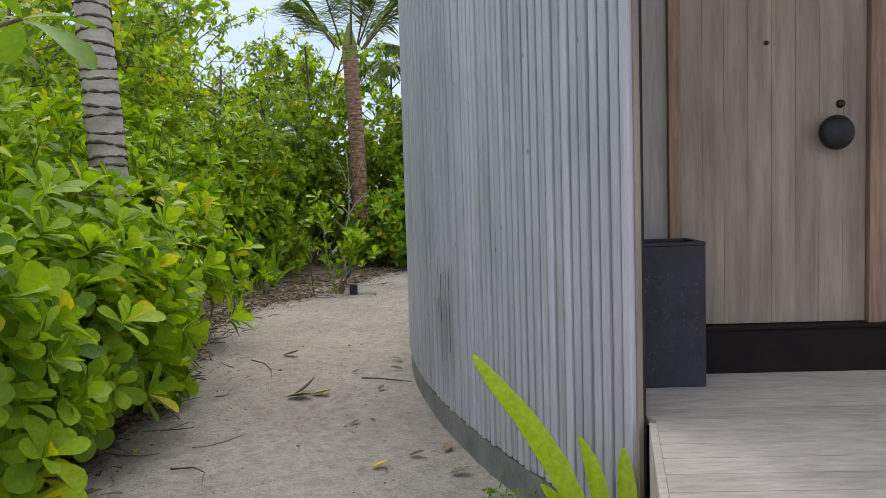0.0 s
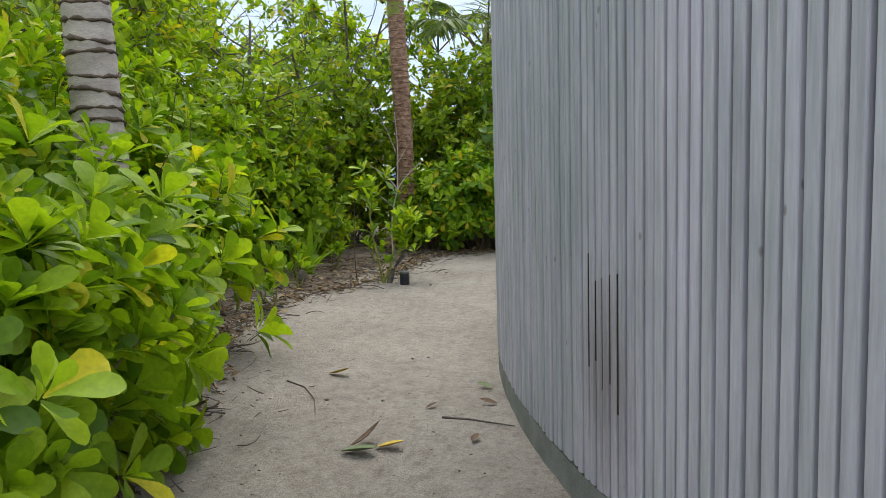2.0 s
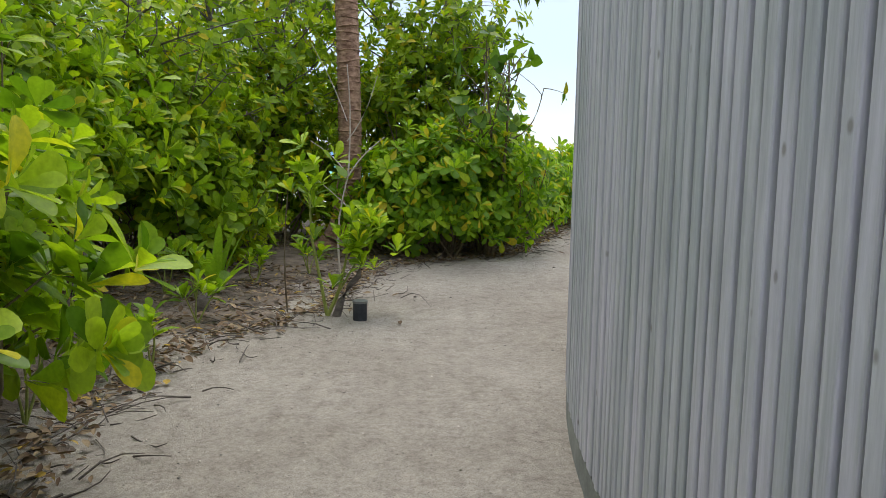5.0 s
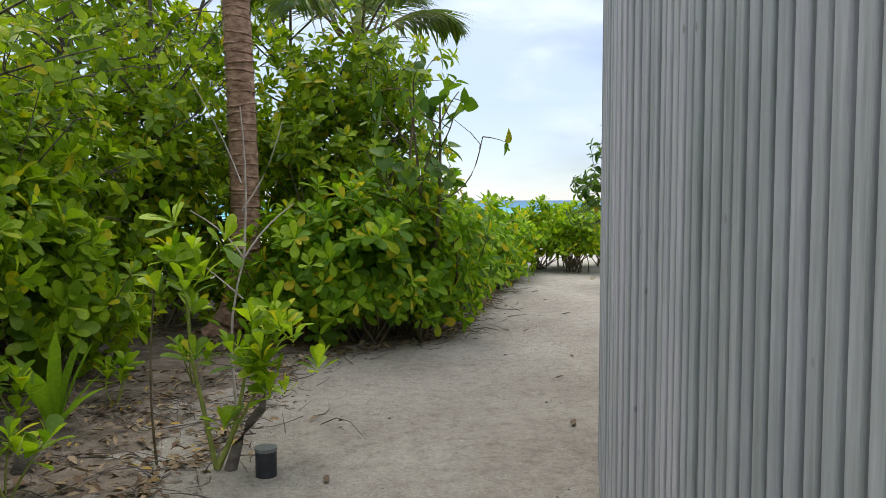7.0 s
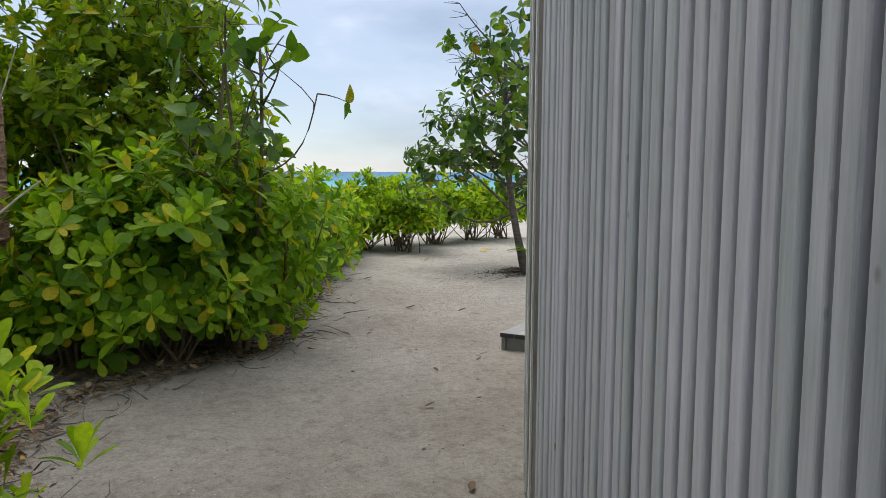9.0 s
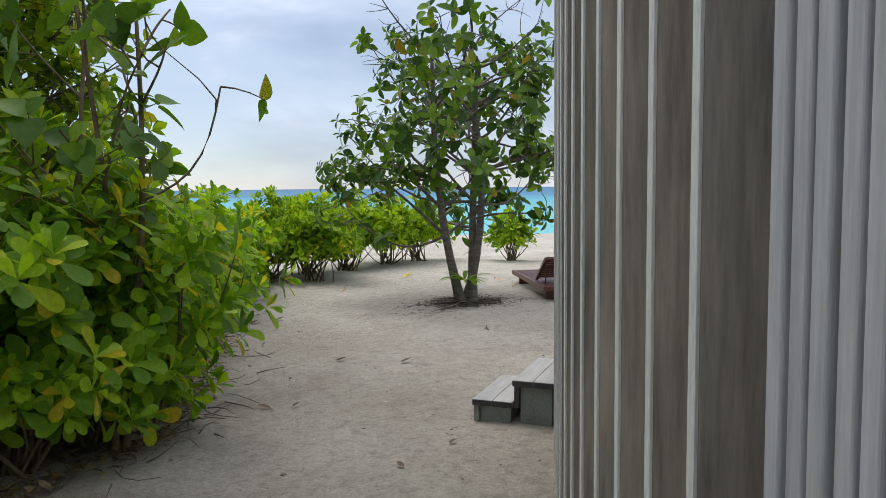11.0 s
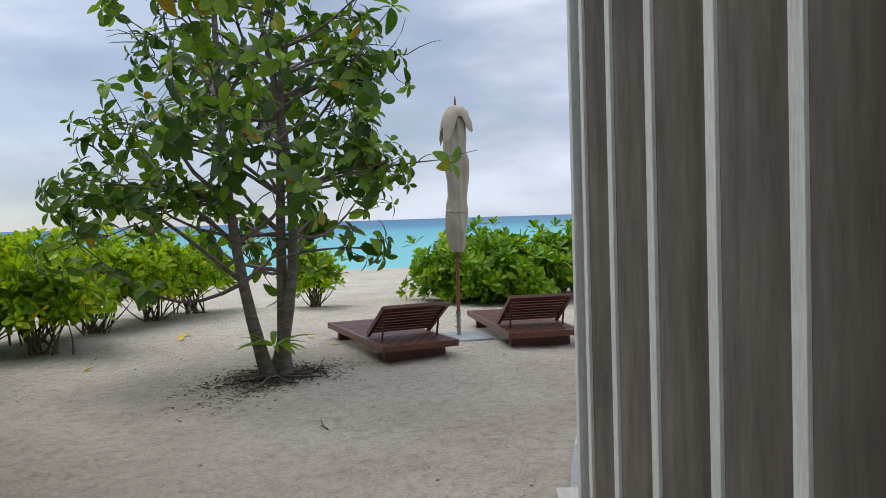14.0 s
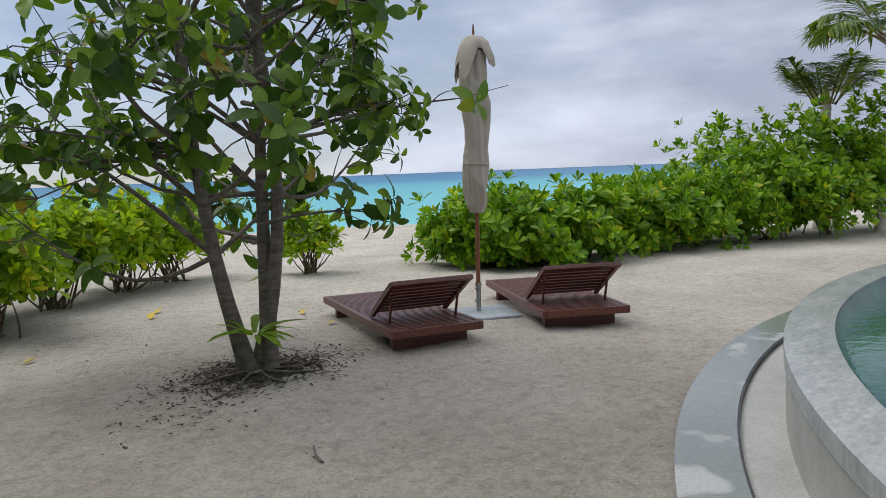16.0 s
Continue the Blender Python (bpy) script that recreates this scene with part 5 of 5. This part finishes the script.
v, q = leaves(np.column_stack([p, z]), way, up, ln, ln * rng.uniform(0.3, 0.55, n), rng.uniform(-0.3, 0.4, n), "blade", 0.5)
tagged(raw("leaf_litter", v, q, LITTER), "dry brown leaves scattered under the hedge", "leaf litter", kind="stuff")
paths = []
for a, b in zip(along_edge(rng, 2600, 2.4, 0.24), rng.uniform(0, 6.28, 2600)):
    k = rng.uniform(0.08, 0.45)
    z0 = float(ground_z(a[0], a[1])) + 0.012
    e = np.array([a[0] + math.cos(b) * k, a[1] + math.sin(b) * k, z0 + rng.uniform(0, 0.05)])
    paths.append((bowed(rng, (a[0], a[1], z0), e, 4, 0.1), np.linspace(rng.uniform(0.003, 0.007), 0.002, 4)))
v, q = tubes(paths, 5)
tagged(raw("twig_litter", v, q, BARK), "dry grey-brown twigs under the hedge", "twigs", kind="stuff")

FALLEN = "fallen leaves on the sand"


def fallen(x, y, size, turn, material, label, curl=0.3, kind="oval", ratio=0.5):
    lv, lq = leaves(np.array([[0.0, 0.0, 0.0]]), np.array([[1.0, 0, 0.05]]), np.array([[0, 0.15, 1.0]]), np.array([size]), np.array([size * ratio]), np.array([-curl]), kind, 0.4)
    ob = raw("fallen_leaf", lv, lq, material, None, "", True)
    ob.matrix_world = pose(x, y, float(ground_z(x, y)) + 0.012, 0, 0, turn)
    return tagged(ob, label, "leaf", FALLEN)


fallen(-0.24, 0.94, 0.17, 20, BROWNLEAF, "curled dark brown leaf on the sand", 0.6)
fallen(-0.28, 0.86, 0.2, -10, GREENLEAF, "grey-green fallen leaf lying flat on sand", 0.1)
fallen(-0.1, 0.9, 0.15, 5, YELLOWLEAF, "bright yellow fallen leaf on the sand", 0.15)
fallen(-0.68, 2.42, 0.16, -15, YELLOWLEAF, "yellow fallen leaf on the sand", 0.25)
for x, y, size, turn, mt, lb in ((0.1, 1.58, 0.1, 40, BROWNLEAF, "small brown fallen leaf on the sand"), (0.4, 1.0, 0.1, 70, BROWNLEAF, "small brown fallen leaf on the sand"), (0.5, 2.04, 0.13, 160, GREENLEAF, "grey-green fallen leaf beside the wall"),
                                 (0.53, 1.66, 0.13, 170, BROWNLEAF, "brown fallen leaf beside the wall"), (0.74, -0.45, 0.11, 10, BROWNLEAF, "brown fallen leaf near the footing"), (0.95, -0.38, 0.12, 75, LITTER, "curled tan fallen leaf near the footing"),
                                 (0.98, -0.72, 0.14, 12, GREENLEAF, "green fallen leaf near the footing"), (0.55, -0.65, 0.12, 25, YELLOWLEAF, "yellow-brown fallen leaf on the sand"), (0.32, 0.14, 0.08, 50, BROWNLEAF, "small dark leaf on the sand"),
                                 (0.47, 0.2, 0.06, 140, BROWNLEAF, "small dark leaf on the sand"), (1.74, 8.88, 0.1, 10, BROWNLEAF, "dark brown fallen leaf on the sand"), (1.42, 7.46, 0.1, 60, BROWNLEAF, "tan fallen leaf on the sand"),
                                 (1.96, 11.4, 0.12, 150, BROWNLEAF, "dark curled leaf on the sand"), (2.1, 11.33, 0.1, 20, BROWNLEAF, "dark curled leaf on the sand"), (3.0, 12.57, 0.13, -10, BROWNLEAF, "dark fallen leaf on the sand"),
                                 (3.5, 12.17, 0.14, 5, BROWNLEAF, "dark fallen leaf on the sand"), (2.95, 15.1, 0.14, 10, BROWNLEAF, "brown fallen leaf on the sand"), (3.27, 15.12, 0.16, 0, GREENLEAF, "grey fallen leaf on the sand"),
                                 (7.05, 18.5, 0.2, 30, YELLOWLEAF, "yellow fallen leaf near the shrubs"), (6.85, 18.2, 0.22, 60, YELLOWLEAF, "yellow fallen leaf near the shrubs"), (5.1, 17.2, 0.16, 10, YELLOWLEAF, "yellow-brown fallen leaf on the sand"),
                                 (8.05, 16.95, 0.15, 45, YELLOWLEAF, "tan fallen leaf near a lounger"), (7.8, 16.2, 0.14, 0, YELLOWLEAF, "yellow fallen leaf near a lounger"), (-0.44, 7.9, 0.11, 30, LITTER, "reddish dry leaf on the sand"),
                                 (-0.32, 6.66, 0.09, 90, BROWNLEAF, "brown fallen leaf near the pipe"), (2.65, 9.93, 0.08, 20, BROWNLEAF, "small brown leaf on the sand"), (2.2, 9.72, 0.08, 100, BROWNLEAF, "small brown leaf on the sand")):
    fallen(x, y, size * 0.85, turn, mt, lb, 0.18)


def twig(pts, r, label):
    zs = [(x, y, float(ground_z(x, y)) + 0.008) for x, y in pts]
    tv, tq = tubes([(zs, np.linspace(r, r * 0.5, len(zs)))], 6)
    return tagged(raw("twig", tv, tq, BARK, None, "", True), label, "twig", "twigs on the sand")


twig([(0.21, 1.4), (0.35, 1.37), (0.5, 1.31), (0.63, 1.26)], 0.007, "thin dry twig lying on the sand")
twig([(-0.94, 2.25), (-0.78, 2.1), (-0.64, 1.8), (-0.56, 1.49)], 0.006, "curved thin dry twig on the sand")
twig([(5.18, 13.12), (5.22, 13.22), (5.3, 13.34)], 0.01, "short dark stick on the sand")
twig([(5.5, 14.72), (5.75, 14.85), (6.05, 15.1)], 0.012, "dark surface root running from the tree")

# small stones and bits all over the sand
rng = np.random.default_rng(71)
n = 15000
px, py = rng.uniform(-2.0, 9.5, n), rng.uniform(-3.5, 19.0, n)
ok = np.hypot(px - CX, py - CY) > R + 0.08
px, py = px[ok], py[ok]
n = len(px)
sz = rng.uniform(0.003, 0.009, n) * (1 + (rng.uniform(0, 1, n) < 0.04) * 1.2)
octa = np.array([(1, 0, 0), (0, 1, 0), (-1, 0, 0), (0, -1, 0), (0, 0, 0.6), (0, 0, -0.6)], float)
jit = octa[None] * rng.uniform(0.6, 1.4, (n, 6, 1))
v = np.stack([px, py, ground_z(px, py) + 0.002], 1)[:, None] + jit * sz[:, None, None]
tri = np.array([(0, 1, 4), (1, 2, 4), (2, 3, 4), (3, 0, 4), (1, 0, 5), (2, 1, 5), (3, 2, 5), (0, 3, 5)])
q = (np.arange(n)[:, None, None] * 6 + tri[None]).reshape(-1, 3)
tagged(raw("coral_bits", v.reshape(-1, 3), q, mottled("coral_bit", (0.16, 0.13, 0.1), (0.6, 0.56, 0.5), 3.0, 0.9, 30, 0.2, None, 0.002, 0.6, 0, 0.3, True)), "small coral stones and bark bits on the sand", "pebbles", kind="stuff")

# dark flakes and roots round the fig tree, with an epiphyte on its foot
n = 4200
az, rr = rng.uniform(0, 6.28, n), np.abs(rng.normal(0.05, 0.27, n)) + 0.1
p = np.stack([6.2 + np.cos(az) * rr * 1.25, 15.15 + np.sin(az) * rr * 0.9], 1)
# some of the flakes trail off towards -x and -y
p[:300] += np.stack([np.linspace(0, -1.5, 300), np.linspace(0, -0.9, 300)], 1) * rng.uniform(0.2, 1, (300, 1))
way = np.stack([np.cos(az * 3), np.sin(az * 3), rng.uniform(-0.1, 0.2, n)], 1)
ln = rng.uniform(0.015, 0.05, n)
v, q = leaves(np.column_stack([p, ground_z(p[:, 0], p[:, 1]) + 0.008]), way, np.tile(np.array([[0, 0, 1.0]]), (n, 1)), ln, ln * 0.45, rng.uniform(-0.2, 0.3, n), "blade", 0.4)
tagged(raw("bark_debris", v, q, mottled("dark_brown_flake", (0.02, 0.016, 0.012), (0.09, 0.07, 0.05), 9.0, 0.95, 40, 0.2, None, 0.002, 0.4, 0, 0.3, True)), "small dark brown flakes strewn round the tree", "debris", kind="stuff")
epi = thing("epiphyte_fern", "small green strap fern clinging to the tree's foot", "fern", pose(6.1, 15.05, 0.32))
for k in range(16):
    a, el, ln = k * 2.4, rng.uniform(0.15, 1.0), rng.uniform(0.22, 0.42)
    d = np.array([[math.cos(a) * math.cos(el), math.sin(a) * math.cos(el), math.sin(el)]])
    lv, lq = leaves(np.array([[0.05 * math.cos(a), 0.05 * math.sin(a), 0.0]]), d, np.array([[-d[0, 0] * d[0, 2], -d[0, 1] * d[0, 2], 1 - d[0, 2] ** 2]]), np.array([ln]), np.array([ln * 0.22]), np.array([0.5]), "strap")
    raw("leaf", lv, lq, GREENFERN, epi, "", True)
for k in range(9):
    a = k * 0.7
    twig([(6.2 + 0.1 * math.cos(a), 15.15 + 0.1 * math.sin(a)), (6.2 + 0.3 * math.cos(a + 0.15), 15.15 + 0.3 * math.sin(a + 0.15)), (6.2 + 0.5 * math.cos(a + 0.3), 15.15 + 0.5 * math.sin(a + 0.3))], 0.016, "dark surface root of the tree")

# saplings beside the pipe stub
rng = np.random.default_rng(88)
sap = thing("sapling", "young naupaka sapling with pale yellow-green stems", "sapling", pose(-0.97, 6.98, -0.02))
tips, axs = [], []
for path, r in (([(0, 0, 0), (0.1, 0.02, 0.22), (0.16, 0.02, 0.5), (0.22, 0.05, 0.82)], 0.02), ([(0, 0, 0), (-0.06, 0.02, 0.3), (-0.14, 0.03, 0.7), (-0.17, 0.08, 1.15), (-0.16, 0.1, 1.42)], 0.017), ([(0.1, 0.02, 0.22), (0.26, 0.1, 0.5), (0.34, 0.14, 0.85)], 0.012)):
    k = np.linspace(0, 1, 9)
    base_k = np.linspace(0, 1, len(path))
    pts = np.stack([np.interp(k, base_k, [p[c] for p in path]) for c in range(3)], 1)
    sv, sq = tubes([(pts, np.linspace(r, 0.006, 9))], 8)
    raw("stem", sv, sq, YOUNGSTEM, sap, "", True)
    for f in np.linspace(0.55, 1.0, 13):
        c = np.array([np.interp(f, k, pts[:, i]) for i in range(3)]) + rng.normal(0, 0.12, 3) + np.array([0, 0, 0.02])
        tips.append(c)
        axs.append(rng.normal(0, 0.4, 3) + np.array([0, 0, 1.0]))
old = np.array([(0.08, -0.02, 0.0), (0.12, 0.0, 0.14), (0.19, 0.02, 0.27), (0.27, 0.03, 0.36), (0.29, 0.03, 0.47)])
sv, sq = tubes([(old, [0.04, 0.032, 0.026, 0.028, 0.006])], 9)
raw("broken_stem", sv, sq, BARK, sap, "dark brown broken old stem", True)
v, q = rosettes(rng, np.array(tips), np.array(axs), 8, 0.15, 0.42)
tagged(raw("foliage", v, q, NAUPAKA, sap), kind="stuff")
big = thing("broad_leaf_sprout", "single sprout with a broad pale green leaf", "sprout", pose(-1.35, 7.15, -0.02))
pts = bowed(rng, (0, 0, 0), (0.05, -0.1, 1.3), 8, 0.05)
sv, sq = tubes([(pts, np.linspace(0.009, 0.004, 8))], 6)
raw("stem", sv, sq, STEM, big, "", True)
lv, lq = leaves(np.array([pts[-1]]), np.array([[0.9, -0.25, 0.12]]), np.array([[0.1, -0.75, 0.7]]), np.array([0.27]), np.array([0.15]), np.array([0.1]), "oval", 0.12)
raw("leaf", lv, lq, NAUPAKA, big, "", True)
dead = thing("dead_sapling", "bare pale dead sapling with forked twigs", "dead sapling", pose(-0.95, 8.05, -0.02))
for a, b, r in (((0, 0, 0), (0.06, 0, 1.2), 0.014), ((0.06, 0, 1.2), (0.05, 0, 2.3), 0.01), ((0.06, 0, 1.2), (0.42, 0.1, 1.6), 0.009), ((0.06, 0, 1.2), (-0.32, 0.05, 1.55), 0.008), ((0.05, 0, 1.75), (-0.3, 0, 2.5), 0.006), ((0.05, 0, 1.55), (0.35, 0, 2.2), 0.006), ((0.05, 0, 0.9), (-0.25, 0.1, 1.15), 0.006)):
    sv, sq = tubes([(bowed(rng, a, b, 6, 0.03), np.linspace(r, r * 0.5, 6))], 6)
    raw("branch", sv, sq, PALMBARK, dead, "", True)
for lx, ly in ((-2.75, 9.2), (-2.2, 7.95)):
    lily = thing("strap_lily", "strap-leaved lily clump in the thicket's shade", "lily", pose(lx, ly, 0.0), "strap lilies")
    for k in range(11):
        a, el, ln = k * 2.4, rng.uniform(0.85, 1.45), rng.uniform(0.45, 0.8)
        d = np.array([[math.cos(a) * math.cos(el), math.sin(a) * math.cos(el), math.sin(el)]])
        up = np.array([[-d[0, 0] * d[0, 2], -d[0, 1] * d[0, 2], 1 - d[0, 2] ** 2]])
        lv, lq = leaves(np.array([[0.03 * math.cos(a), 0.03 * math.sin(a), 0.0]]), d, up, np.array([ln]), np.array([0.095]), np.array([rng.uniform(0.1, 0.45)]), "strap", 0.3)
        raw("leaf", lv, lq, GREENFERN, lily, "", True)

# seedlings and an old stump at the thicket's edge
rng = np.random.default_rng(92)
for x, y, h, lf in ((-1.9, 5.2, 0.42, 0.15), (-2.25, 5.0, 0.5, 0.16), (-2.15, 5.6, 0.3, 0.13), (-2.3, 7.6, 0.55, 0.17), (-2.0, 6.6, 0.4, 0.16), (-2.7, 7.9, 0.6, 0.16), (-1.95, 8.6, 0.35, 0.14), (-2.2, 4.2, 0.7, 0.19), (-1.45, 9.2, 0.4, 0.14)):
    sd = thing("seedling", "small green seedling on a thin stem in leaf litter", "seedling", pose(x, y, -0.02), "seedlings beneath the thicket")
    tips, axs = [], []
    for k in range(3):
        e = np.array([rng.normal(0, 0.09), rng.normal(0, 0.09), h * rng.uniform(0.65, 1.0)])
        pts = bowed(rng, (0, 0, 0), e, 6, 0.06)
        sv, sq = tubes([(pts, np.linspace(0.009, 0.004, 6))], 6)
        raw("stem", sv, sq, YOUNGSTEM, sd, "", True)
        tips += [pts[-1], pts[-2] + rng.normal(0, 0.03, 3)]
        axs += [e / h + np.array([0, 0, 0.4])] * 2
    lv, lq = rosettes(rng, np.array(tips), np.array(axs), 6, lf, 0.5)
    tagged(raw("foliage", lv, lq, NAUPAKA, sd), kind="stuff")
stump = thing("tree_stump", "small dark weathered stump in the leaf litter", "stump", pose(-2.1, 7.1, -0.03))
sv, sq = tubes([([(0, 0, 0), (0.01, 0, 0.08), (0.02, 0.01, 0.17), (0.02, 0.01, 0.19)], [0.075, 0.058, 0.05, 0.01])], 10)
raw("trunk", sv, sq, BARK, stump, "", True)

# small weeds along the footing
rng = np.random.default_rng(97)
for x, y in ((1.22, -1.33), (1.3, -1.24), (1.33, -1.45), (1.14, -1.36)):
    weed = thing("weed", "tiny green weed at the wall's footing", "weed", pose(x, y, -0.02), "weeds at the footing")
    m = 16
    tips = np.stack([rng.normal(0, 0.05, m), rng.normal(0, 0.05, m), rng.uniform(0.02, 0.11, m)], 1)
    for k in range(4):
        sv, sq = tubes([(bowed(rng, (0, 0, 0), tips[k], 4, 0.08), np.linspace(0.003, 0.0015, 4))], 5)
        raw("stem", sv, sq, YOUNGSTEM, weed, "", True)
    lv, lq = rosettes(rng, tips, rng.normal(0, 0.4, (m, 3)) + np.array([0, 0, 1.0]), 5, 0.035, 0.5, (0.3, 1.4), "blade")
    tagged(raw("foliage", lv, lq, GREENFERN, weed), kind="stuff")
